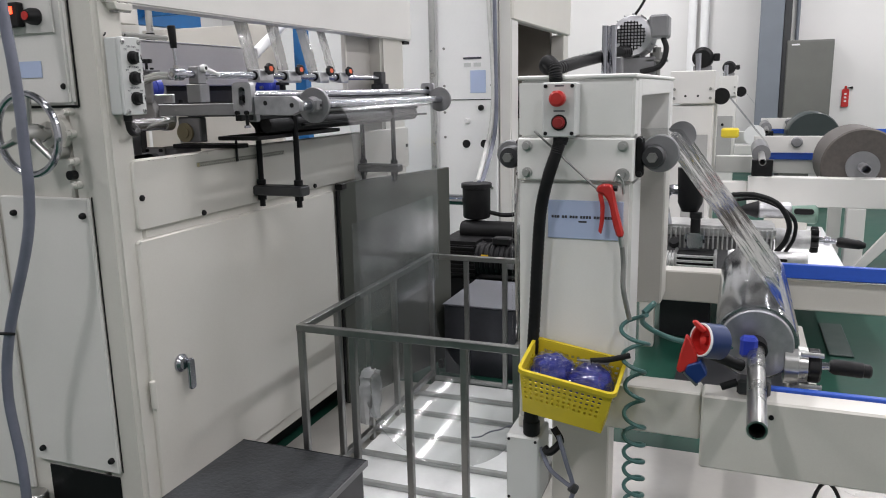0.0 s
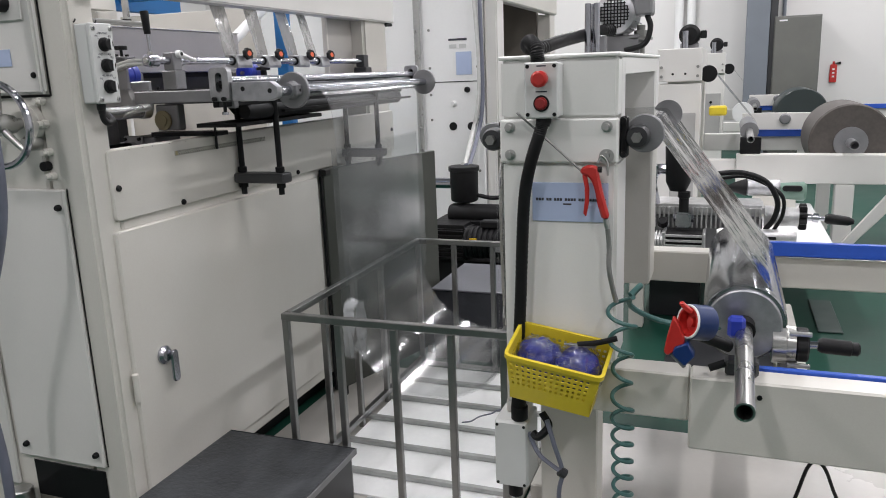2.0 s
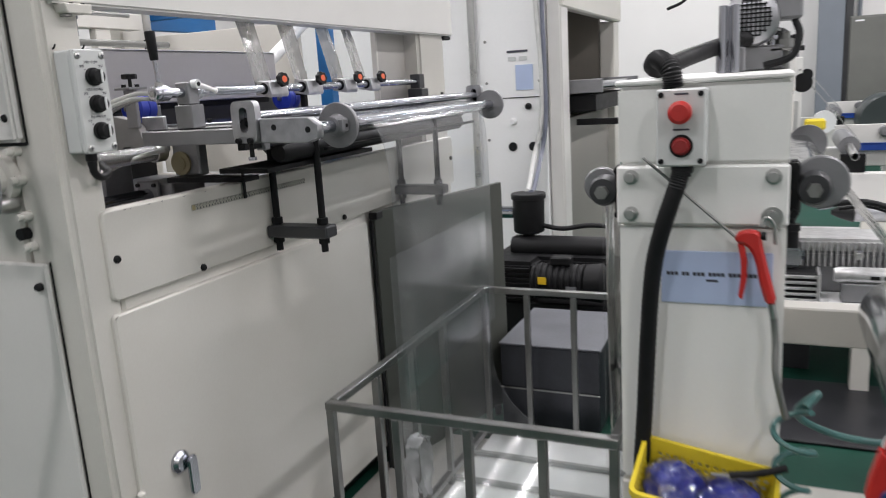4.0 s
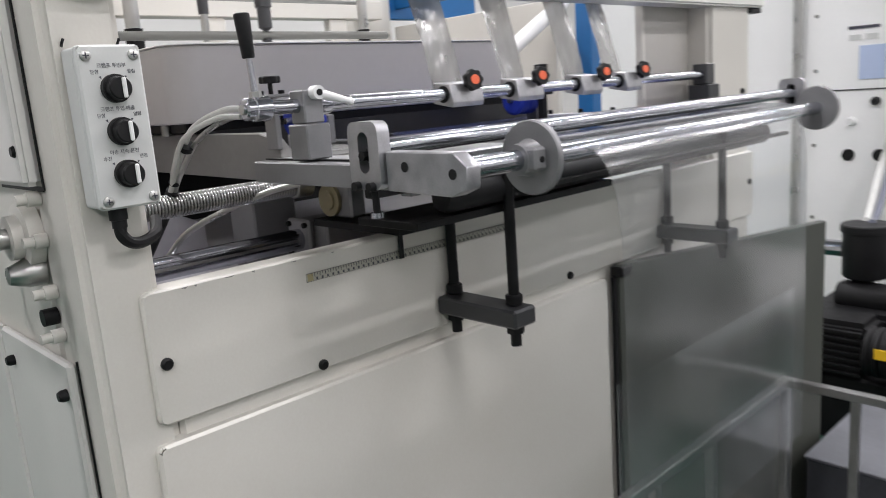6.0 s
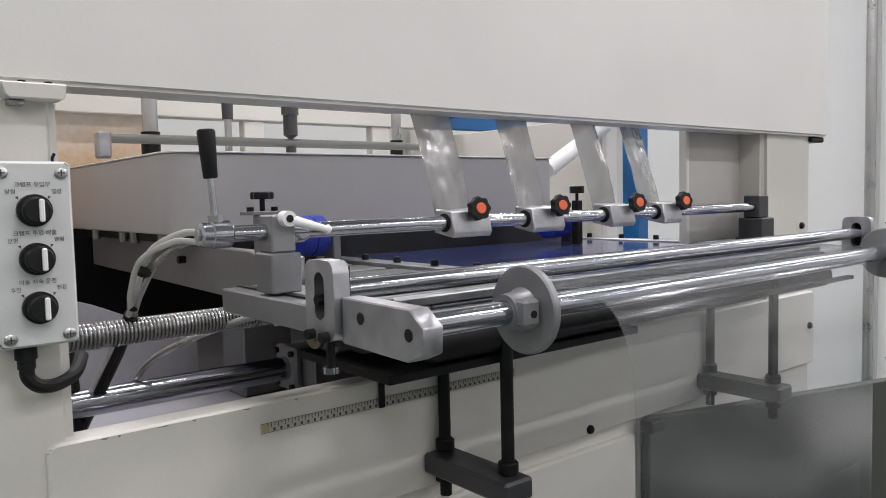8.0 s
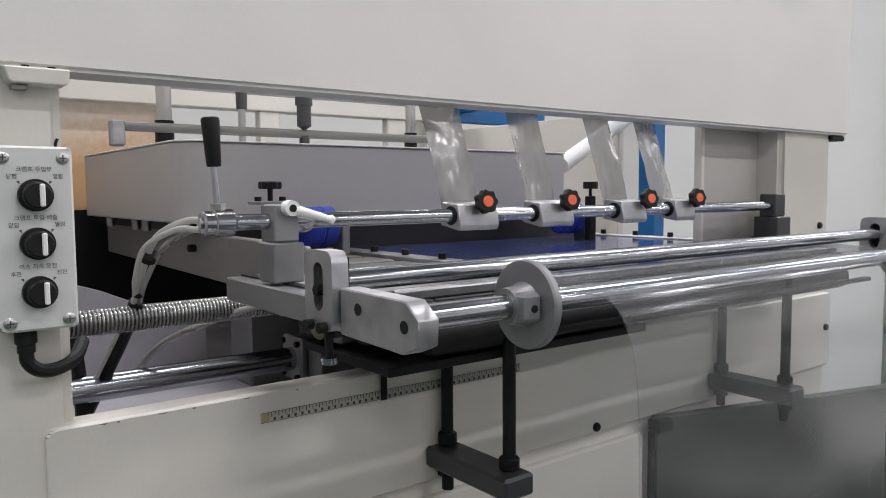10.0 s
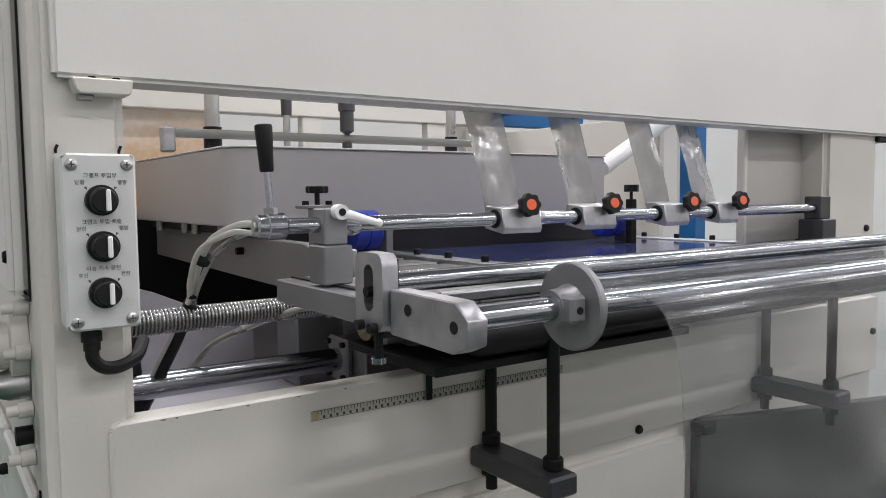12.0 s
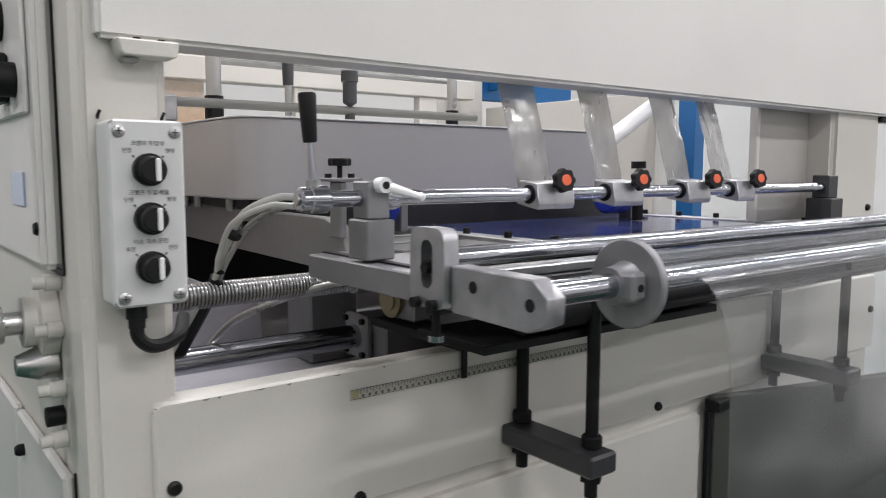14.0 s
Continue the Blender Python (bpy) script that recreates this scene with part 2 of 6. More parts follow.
def hose(points, r, bm=None, seg=10, n=8, ribs=0.0, smooth_path=True):
    bm = bm or bmesh.new()
    pts = spline(points, n) if smooth_path else [Vector(p) for p in points]
    up = Vector((0.13, 0.21, 1)).normalized()
    prev, last = None, None
    loops = []
    for i, p in enumerate(pts):
        d = (pts[min(i + 1, len(pts) - 1)] - pts[max(i - 1, 0)]).normalized()
        side = up.cross(d)
        if side.length < 0.05:
            side = Vector((1, 0, 0)).cross(d)
        side.normalize()
        if last is not None and side.dot(last) < 0:
            side = -side
        last = side
        w = d.cross(side)
        rr = r * (1 + (ribs if i % 2 else -ribs))
        loops.append([bm.verts.new(p + rr * (side * math.cos(k * math.tau / seg) + w * math.sin(k * math.tau / seg))) for k in range(seg)])
    for u, v in zip(loops, loops[1:]):
        for k in range(seg):
            bm.faces.new((u[k], u[(k + 1) % seg], v[(k + 1) % seg], v[k]))
    bm.faces.new(loops[0][::-1])
    bm.faces.new(loops[-1])
    bmesh.ops.recalc_face_normals(bm, faces=bm.faces[:])
    return bm


def lobed(c, d, r, h, n, bm=None, bite=0.16):
    """A star-shaped grip of n lobes, height h along d."""
    bm = bm or bmesh.new()
    c, d = Vector(c), Vector(d).normalized()
    q = d.to_track_quat("Z", "Y")
    k = n * 8
    loops = []
    for t, f in ((0, 0.9), (0.15, 1.0), (0.85, 1.0), (1, 0.9)):
        loops.append([bm.verts.new(c + d * (h * t) + q @ Vector((1, 0, 0)) * (r * f * (1 - bite + bite * math.cos(n * i * math.tau / k)) * math.cos(i * math.tau / k)) + q @ Vector((0, 1, 0)) * (r * f * (1 - bite + bite * math.cos(n * i * math.tau / k)) * math.sin(i * math.tau / k))) for i in range(k)])
    for u, w in zip(loops, loops[1:]):
        for i in range(k):
            bm.faces.new((u[i], u[(i + 1) % k], w[(i + 1) % k], w[i]))
    bm.faces.new(loops[0][::-1])
    bm.faces.new(loops[-1])
    return bm


def prism(points, axis, a, b, bevel=0.0015):
    """A polygon in the plane across the axis, pushed from a to b."""
    bm = bmesh.new()

    def at(p, s):
        return {"x": (s, p[0], p[1]), "y": (p[0], s, p[1]), "z": (p[0], p[1], s)}[axis]
    f = bm.faces.new([bm.verts.new(at(p, a)) for p in points])
    r = bmesh.ops.extrude_face_region(bm, geom=[f])
    vs = [v for v in r["geom"] if isinstance(v, bmesh.types.BMVert)]
    for v in vs:
        i = "xyz".index(axis)
        v.co[i] = b
    bmesh.ops.recalc_face_normals(bm, faces=bm.faces[:])
    if bevel:
        bmesh.ops.bevel(bm, geom=bm.edges[:], offset=bevel, segments=1, affect="EDGES")
    return bm


def rounded(x0, x1, z0, z1, r, n=4):
    pts = []
    for cx, cz, a in ((x1 - r, z1 - r, 0), (x0 + r, z1 - r, 90), (x0 + r, z0 + r, 180), (x1 - r, z0 + r, 270)):
        for k in range(n + 1):
            t = radians(a + 90 * k / n)
            pts.append((cx + r * math.cos(t), cz + r * math.sin(t)))
    return pts


def ringwall(outer, inner, axis, a, b):
    """A plate with a hole: two outlines with the same count of points."""
    bm = bmesh.new()

    def at(p, s):
        return {"x": (s, p[0], p[1]), "y": (p[0], s, p[1]), "z": (p[0], p[1], s)}[axis]
    rows = [[bm.verts.new(at(p, s)) for p in line] for line, s in ((outer, a), (outer, b), (inner, b), (inner, a))]
    n = len(outer)
    for i in range(4):
        u, w = rows[i], rows[(i + 1) % 4]
        for k in range(n):
            bm.faces.new((u[k], u[(k + 1) % n], w[(k + 1) % n], w[k]))
    bmesh.ops.recalc_face_normals(bm, faces=bm.faces[:])
    return bm


def torus(center, axis, r, tube, seg=40, sub=10, bm=None):
    bm = bm or bmesh.new()
    q = Vector(axis).to_track_quat("Z", "Y")
    c = Vector(center)
    loops = []
    for i in range(seg):
        t = i * math.tau / seg
        loops.append([bm.verts.new(c + q @ Vector(((r + tube * math.cos(k * math.tau / sub)) * math.cos(t), (r + tube * math.cos(k * math.tau / sub)) * math.sin(t), tube * math.sin(k * math.tau / sub)))) for k in range(sub)])
    for i in range(seg):
        u, w = loops[i], loops[(i + 1) % seg]
        for k in range(sub):
            bm.faces.new((u[k], w[k], w[(k + 1) % sub], u[(k + 1) % sub]))
    bmesh.ops.recalc_face_normals(bm, faces=bm.faces[:])
    return bm


def sheet(profile, y0, y1, ny=16, wave=0.0, seed=0.0, bm=None, neck=0.0, start=0):
    """A thin web: a profile of (x, z) drawn along y. Past the row start it is slightly wavy and narrower by neck at each edge."""
    bm = bm or bmesh.new()
    rows = []
    for i, (x, z) in enumerate(profile):
        s = max(0.0, (i - start) / max(1, len(profile) - 1 - start))
        n = neck * (1 - math.exp(-9 * s))
        row = []
        for k in range(ny + 1):
            y = y0 + n + (y1 - y0 - 2 * n) * k / ny
            w = wave * s * noise.noise(Vector((y * 5 + seed, z * 1.6, seed)))
            row.append(bm.verts.new((x + w, y, z)))
        rows.append(row)
    for u, w in zip(rows, rows[1:]):
        for k in range(ny):
            bm.faces.new((u[k], u[k + 1], w[k + 1], w[k]))
    return bm


def text(words, size, m, material, parent, name="lettering"):
    cu = bpy.data.curves.new(name, "FONT")
    cu.body = words
    cu.size = size
    cu.align_x = "CENTER"
    cu.align_y = "CENTER"
    cu.extrude = 0.0002
    tmp = new("temp_text", cu)
    me = bpy.data.meshes.new_from_object(tmp.evaluated_get(bpy.context.evaluated_depsgraph_get()))
    bpy.data.objects.remove(tmp)
    bpy.data.curves.remove(cu)
    me.name = name
    base = BASE[parent.name]
    me.transform(Matrix.Translation(-base) @ m)
    me.materials.clear()
    me.materials.append(material)
    ob = new(name, me)
    ob.parent = parent
    BASE[ob.name] = base
    return ob


FACE_X = Matrix(((0, 0, 1, 0), (1, 0, 0, 0), (0, 1, 0, 0), (0, 0, 0, 1)))      # letters read on a face that looks along +x
FACE_MY = Matrix(((1, 0, 0, 0), (0, 0, -1, 0), (0, 1, 0, 0), (0, 0, 0, 1)))    # letters read on a face that looks along -y


def onface(face, p):
    return Matrix.Translation(p) @ face


# ---- room ----
RX0, RX1, RY0, RY1 = -9.0, 6.0, -5.0, 12.2
struct("floor", box(RX0, RX1, 2.62, RY1, FZ - 0.12, FZ, 0), GREENFLOOR, "glossy dark green epoxy factory floor", "floor")
struct("floor_near", box(RX0, RX1, RY0, 2.62, FZ - 0.12, FZ, 0), GREENFLOOR, "glossy dark green epoxy factory floor", "floor")
struct("floor_plate", box(-0.41, 2.2, 1.55, 2.55, FZ, FZ + 0.006, 0), PALEFLOOR, "pale beige coated floor strip under the unwinder", "floor")
struct("floor_plate_cage", box(-1.40, -0.42, 1.20, 2.86, FZ, FZ + 0.0055, 0), PALEFLOOR, "pale beige coated floor beside the machine", "floor")
struct("wall_north", box(RX0, RX1, RY1, RY1 + 0.2, FZ, CEIL, 0), WALLW, "white painted factory wall", "wall")
struct("wall_south", box(RX0, RX1, RY0 - 0.2, RY0, FZ, CEIL, 0), WALLW, "white painted factory wall", "wall")
struct("wall_west", box(RX0 - 0.2, RX0, RY0, RY1, FZ, CEIL, 0), WALLW, "white painted factory wall", "wall")
struct("wall_east", box(RX1, RX1 + 0.2, RY0, RY1, FZ, CEIL, 0), WALLW, "white painted factory wall", "wall")
struct("ceiling", box(RX0, RX1, RY0, RY1, CEIL, CEIL + 0.15, 0), mat("deck_ceiling", (0.30, 0.30, 0.31), 0.7, vary=0.15, scale=1.5), "grey sheet-deck factory ceiling", "ceiling")

fixture = thing("ceiling_light", "white twin-tube fluorescent batten hung under the ceiling", "ceiling light", (0, 0, CEIL - 0.35), "ceiling lights")
part("housing", box(-0.09, 0.09, -0.62, 0.62, CEIL - 0.33, CEIL - 0.28, 0.01), WHITE, fixture)
for s in (-0.045, 0.045):
    part("tube", cyl((s, -0.6, CEIL - 0.355), (s, 0.6, CEIL - 0.355), 0.013), TUBE_GLOW, fixture)
for s in (-0.4, 0.4):
    part("hanger", cyl((0, s, CEIL - 0.28), (0, s, CEIL + 0.01), 0.004, seg=6), DIMSTEEL, fixture)
SPOTS = [(x, y) for x in (-6.45, -3.75, -1.05, 1.65, 4.35) for y in (-1.4, 2.0, 5.2, 8.0, 10.6)]
for i, (x, y) in enumerate(SPOTS):
    m = Matrix.Translation((x, y, CEIL - 0.35))
    if i == 0:
        fixture.matrix_basis = m
    else:
        copy_thing(fixture, m)
    la = bpy.data.lights.new("tube_lamp", "AREA")
    la.shape, la.size, la.size_y, la.energy = "RECTANGLE", 0.16, 1.2, LAMP_POWER
    la.color = (0.985, 0.957, 0.985)
    lo = new("tube_lamp", la)
    lo.location = (x, y, CEIL - 0.385)

# ---- forming machine: body ----
FX = -1.355        # front face
machine = thing("forming_machine", "large cream-painted steel forming machine with a long open front", "machine", (FX, 1.38, FZ))
def post_body(y0, y1, name):
    return part(name, box(FX - 0.13, FX, y0, y1, FZ + 0.02, 2.3, 0.012, seg=3), CREAM, machine)
post_body(1.380, 1.475, "front_post")
post_body(2.985, 3.215, "far_post")
part("rear_post", box(-3.1, -2.9, 1.38, 1.5, FZ, 2.3, 0.008), CREAM, machine)
part("rear_post", box(-3.1, -2.9, 3.1, 3.25, FZ, 2.3, 0.008), CREAM, machine)
part("lower_body", box(FX - 1.7, FX - 0.004, 1.476, 3.22, 0.232, 1.12, 0.006), CREAM, machine)
part("upper_panel", prism(rounded(1.443, 3.22, 1.072, 1.256, 0.012), "x", FX - 0.03, FX + 0.010, 0.003), CREAM, machine, "bolted cream sheet panel below the opening")
door = part("door", prism(rounded(1.434, 2.478, 0.282, 1.046, 0.010), "x", FX - 0.02, FX + 0.012, 0.004), CREAM, machine, "cream steel cabinet door with a chrome handle")
for y, w, h in ((1.497, 0.010, 0.0022), (1.516, 0.004, 0.0030), (1.560, 0.016, 0.0014), (1.603, 0.006, 0.0026), (1.668, 0.012, 0.0016), (1.742, 0.005, 0.0024), (2.46, 0.007, 0.002)):
    part("paint_chip", prism([(y, 1.2525), (y + w, 1.2527), (y + w * 0.7, 1.2525 - h), (y + w * 0.25, 1.2525 - h * 0.6)], "x", FX + 0.0101, FX + 0.0104, 0), DIMSTEEL, machine, smooth=False)
for y, z in ((1.463, 1.157), (1.705, 1.081), (2.341, 1.083), (3.192, 1.17), (3.166, 1.424)):
    xx = FX + (0.010 if z < 1.2 else 0.0)
    part("screw", rings([(0, 0.0085), (0.6, 0.0085), (1, 0.006)], (xx - 0.001, y, z), (xx + 0.007, y, z), seg=12), BLACKOX, machine)
plate = part("door_handle", rings([(0, 0.026), (0.5, 0.026), (1, 0.018)], (FX + 0.011, 1.548, 0.672), (FX + 0.026, 1.548, 0.672)), CHROME, door, "chrome lift handle")
part("handle_lever", prism(rounded(1.552, 1.580, 0.588, 0.682, 0.012), "x", FX + 0.027, FX + 0.037, 0.003), CHROME, door)
part("hinge", cyl((FX + 0.014, 1.43, 0.58), (FX + 0.014, 1.43, 0.66), 0.009, bevel=0.002), CREAM, door)
part("plinth", box(FX - 1.6, FX - 0.09, 1.5, 3.2, FZ, 0.231, 0.004), BLACKOX, machine)
part("top_cover", box(FX - 0.05, FX + 0.018, 1.400, 3.268, 1.646, 2.02, 0.005, seg=3), CREAM2, machine, "long pale sheet-metal safety cover above the opening")
for y in (1.402, 1.467):
    part("cable_hook", hose([(FX - 0.001, y, 1.566), (FX + 0.005, y - 0.001, 1.569), (FX + 0.006, y + 0.001, 1.574)], 0.0017, seg=8), BLACK, machine)
hinge = part("hinge_plate", box(FX + 0.0182, FX + 0.024, 2.925, 3.005, 1.955, 1.995, 0.0015), CREAM2, machine, "small painted hinge plate on the cover")
for y in (2.94, 2.99):
    part("hinge_screw", cyl((FX + 0.024, y, 1.975), (FX + 0.0265, y, 1.975), 0.005, seg=10), DIMSTEEL, hinge)
part("cover_latch", box(FX - 0.03, FX + 0.01, 3.20, 3.265, 1.632, 1.645, 0.003), BLACKOX, machine)
part("top_rail", box(FX - 1.7, FX - 1.58, 1.40, 3.25, 2.05, 2.2, 0.01), CREAM, machine)
lampbrk = part("cover_bracket", prism([(1.416, 1.6455), (1.479, 1.6455), (1.477, 1.631), (1.474, 1.6285), (1.424, 1.6285), (1.420, 1.632)], "x", FX + 0.0005, FX + 0.030, 0.0015), CREAM, machine, "painted folded bracket under the cover")
for y in (1.437, 1.462):
    part("bracket_screw", cyl((FX + 0.024, y, 1.6457), (FX + 0.024, y, 1.6475), 0.004, seg=10), BLACKOX, machine)
part("bracket_lug", box(FX + 0.004, FX + 0.020, 1.424, 1.440, 1.623, 1.628, 0.001), DIMSTEEL, machine)
# Gusset sits back from the post; its shade is mixed into the cream.
part("gusset_plate", box(FX - 0.075, FX - 0.06, 2.765, 2.983, 1.40, 1.93, 0.003), mat("cream_recess_shade", (0.46, 0.44, 0.41), 0.45, vary=0.08), machine)
part("gusset_flange", box(FX - 0.075, FX - 0.055, 2.752, 2.7645, 1.40, 1.93, 0.002), CREAM, machine)
part("inner_wall", box(-2.88, -2.84, 1.5, 2.07, 1.25, 1.93, 0.003), OLDCREAM, machine, "cream inner panel scorched orange by heat")
# end face with its panels
SY = 1.380
part("panel_gap", box(-1.4368, -1.4325, SY - 0.0025, SY - 0.0003, 1.396, 2.25, 0), BLACK, machine)
part("panel_gap", box(-1.62, -1.437, SY - 0.0025, SY - 0.0003, 1.394, 1.4005, 0), BLACK, machine)
part("panel_gap", box(-1.4298, -1.4272, SY - 0.0025, SY - 0.0003, 0.40, 1.168, 0), BLACK, machine)
part("side_catch", rings([(0, 0.02), (0.5, 0.02), (1, 0.012)], (-1.50, SY - 0.001, 1.285), (-1.50, SY - 0.045, 1.285), seg=16), STEEL, machine)
part("side_catch", rings([(0, 0.012), (1, 0.012)], (-1.475, SY - 0.001, 1.225), (-1.475, SY - 0.02, 1.225), seg=12), BLACKOX, machine)
part("end_wall", box(-2.9, FX - 0.135, SY, SY + 0.06, FZ + 0.02, 2.3, 0.006), CREAM, machine)
part("end_panel", box(-2.3, -1.437, SY - 0.022, SY - 0.001, 1.402, 2.25, 0.006, seg=2), CREAM2, machine)
part("end_panel", box(-1.74, -1.43, SY - 0.014, SY - 0.001, 0.40, 1.166, 0.004), CREAM2, machine)
part("end_door", box(-2.5, -1.76, SY - 0.014, SY - 0.001, 0.30, 1.166, 0.004), CREAM2, machine)
for x, z in ((-1.457, 1.447), (-1.449, 1.121), (-1.69, 1.121), (-1.449, 0.44), (-1.70, 0.44), (-1.457, 2.0)):
    part("screw", rings([(0, 0.0085), (0.6, 0.0085), (1, 0.006)], (x, SY - 0.014, z), (x, SY - 0.026, z), seg=12), BLACKOX, machine)
for z in (1.385, 1.33, 1.26, 1.20):
    part("cap_bolt", rings([(0, 0.010), (0.55, 0.010), (0.56, 0.007), (1, 0.007)], (-1.462, SY - 0.001, z), (-1.462, SY - 0.03, z), seg=12), CREAM, machine)
# Toe opening painted flat: black shade above, dim floor seen through below.
part("toe_hole", box(-1.70, -1.44, SY - 0.004, SY - 0.0005, 0.275, 0.385, 0.002), BLACKOX, machine)
part("toe_shade", box(-1.70, -1.44, SY - 0.003, SY - 0.0005, FZ + 0.03, 0.2745, 0.002), mat("toe_shade_tone", (0.20, 0.185, 0.155), 0.6, vary=0.4, scale=12), machine)
part("foot", cyl((-1.72, 1.34, FZ), (-1.72, 1.34, FZ + 0.18), 0.03, bevel=0.004), STEEL, machine)
readout = part("display", box(-1.605, -1.548, SY - 0.05, SY - 0.0285, 1.592, 1.650, 0.003), BLACK, machine, "black temperature controller with a red readout")
part("digits", box(-1.590, -1.563, SY - 0.0525, SY - 0.0503, 1.622, 1.640, 0), LED, readout)
part("selector_knob", rings([(0, 0.02), (0.5, 0.02), (1, 0.014)], (-1.512, SY - 0.028, 1.615), (-1.512, SY - 0.060, 1.615)), BLACK, machine)
part("button_plate", box(-2.2, -1.462, SY - 0.028, SY - 0.0225, 1.575, 2.2, 0.002), CREAM2, machine)
knob_up = part("selector_knob", rings([(0, 0.024), (0.5, 0.024), (1, 0.017)], (-1.588, SY - 0.028, 1.692), (-1.588, SY - 0.065, 1.692)), BLACK, machine)
part("red_dot", cyl((-1.595, SY - 0.0655, 1.688), (-1.595, SY - 0.068, 1.688), 0.009, seg=14), RED, knob_up)
part("red_cap", cyl((-1.512, SY - 0.0602, 1.615), (-1.512, SY - 0.0630, 1.615), 0.010, seg=16), RED, machine)
part("label_plate", box(-1.60, -1.52, SY - 0.0245, SY - 0.0225, 1.47, 1.51, 0), SIGN, machine)

wheel = thing("handwheel", "chromed handwheel on a short shaft at the machine end", "handwheel", (-1.512, 1.285, 1.33))
WC = Vector((-1.512, 1.285, 1.333))
part("rim", torus(WC, (0, 1, 0), 0.098, 0.009), CHROME, wheel)
part("hub", rings([(0, 0.02), (0.3, 0.026), (0.7, 0.026), (1, 0.022)], WC + Vector((0, -0.03, 0)), WC + Vector((0, 0.04, 0))), STEEL, wheel)
part("shaft", cyl(WC + Vector((0, 0.03, 0)), (WC.x, SY - 0.001, WC.z), 0.014), STEEL, wheel)
part("flange", rings([(0, 0.03), (0.4, 0.03), (0.45, 0.045), (1, 0.045)], (WC.x, SY - 0.035, WC.z), (WC.x, SY - 0.0005, WC.z)), CREAM, wheel)
for a in (80, 200, 320):
    d = Vector((math.cos(radians(a)), 0, math.sin(radians(a))))
    part("spoke", rings([(0, 0.010), (1, 0.007)], WC + d * 0.018, WC + d * 0.094), STEEL, wheel)

# ---- control box on the post ----
cbox = thing("control_box", "light grey plastic switch box with three black selector knobs", "control box", (-1.33, 1.437, 1.468))
part("body", prism(rounded(1.399, 1.472, 1.374, 1.562, 0.005), "x", FX + 0.0005, -1.318, 0.002), PLASTIC, cbox)
lid = part("lid", prism(rounded(1.398, 1.473, 1.373, 1.563, 0.006), "x", -1.317, -1.306, 0.0025), PLASTIC, cbox)
for y, z in ((1.4085, 1.551), (1.4635, 1.551), (1.4085, 1.383), (1.4635, 1.383)):
    sc = part("screw", rings([(0, 0.0062), (0.7, 0.0062), (1, 0.0045)], (-1.3065, y, z), (-1.303, y, z), seg=16), STEEL, lid)
    slot = box(-1.3035, -1.3024, y - 0.0035, y + 0.0035, z - 0.0006, z + 0.0006, 0)
    box(-1.3035, -1.3024, y - 0.0006, y + 0.0006, z - 0.0035, z + 0.0035, 0, slot)
    part("cross_slot", slot, INK, lid)
WORDS = (("크램프 투입부", "닫힘", "열림"), ("크램프 투입·배출", "닫힘", "열림"), ("이송 저속 운전", "후진", "전진"))
for (title, a, b), z in zip(WORDS, (1.513, 1.4635, 1.4135)):
    kn = part("selector_knob", rings([(0, 0.0165), (0.35, 0.0165), (0.36, 0.0140), (0.92, 0.0132), (1, 0.0118)], (-1.306, 1.4365, z), (-1.286, 1.4365, z), seg=32), BLACK, cbox, "round black selector knob")
    part("pointer", box(-1.2862, -1.283, 1.4375, 1.4425, z - 0.0115, z + 0.0115, 0.0012), WHITEP, kn, "white pointer bar")
    text(title, 0.0058, onface(FACE_X, (-1.3058, 1.4365, z + 0.0262)), INK, lid)
    text(a, 0.0054, onface(FACE_X, (-1.3058, 1.4160, z + 0.0190)), INK, lid)
    text(b, 0.0054, onface(FACE_X, (-1.3058, 1.4585, z + 0.0190)), INK, lid)
    for s in (-1, 1):
        bm = bmesh.new()
        c = Vector((-1.3057, 1.4365 + s * 0.0150, z + 0.0132))
        vs = [bm.verts.new(c + Vector((0, dy * s, dz))) for dy, dz in ((-0.0016, -0.0022), (0.0016, 0.0006), (-0.0012, 0.0016))]
        bm.faces.new(vs if s < 0 else vs[::-1])
        part("arrow_mark", bm, INK, lid, smooth=False)
part("cable_gland", rings([(0, 0.011), (0.6, 0.011), (0.62, 0.009), (1, 0.009)], (-1.327, 1.425, 1.3735), (-1.327, 1.425, 1.348), seg=12), BLACK, cbox)
part("cable", hose([(-1.327, 1.425, 1.352), (-1.327, 1.426, 1.338), (-1.329, 1.437, 1.327), (-1.335, 1.455, 1.325), (-1.345, 1.475, 1.332), (-1.375, 1.490, 1.345)], 0.0075), BLACK, cbox)

# ---- film feed carriage ----
feed = thing("film_feed_carriage", "machined grey roller carriage with chrome rollers and clamp plates", "roller carriage", (-1.3, 1.7, 1.27))
part("side_bar", box(-1.470, -1.13, 1.700, 1.722, 1.362, 1.395, 0.002), CASTGREY, feed)
part("side_plate", box(-1.470, -1.19, 1.722, 1.80, 1.384, 1.3955, 0.001), CASTGREY, feed)
part("wear_strip", box(-1.470, -1.20, 1.7225, 1.735, 1.3956, 1.398, 0.0005), BLACK, feed)
inner = [(-1.167 + 0.0105 * math.cos(t), 1.412 + (0.016 if math.sin(t) > 0 else -0.016) + 0.0105 * math.sin(t)) for t in [math.tau * k / 20 + 0.01 for k in range(20)]]
outer = []
for k in range(20):
    t = math.tau * k / 20 + 0.01
    c, s = math.cos(t), math.sin(t)
    e = 0.35
    outer.append((-1.167 + 0.031 * (abs(c) ** e) * (1 if c > 0 else -1), 1.408 + 0.044 * (abs(s) ** e) * (1 if s > 0 else -1)))
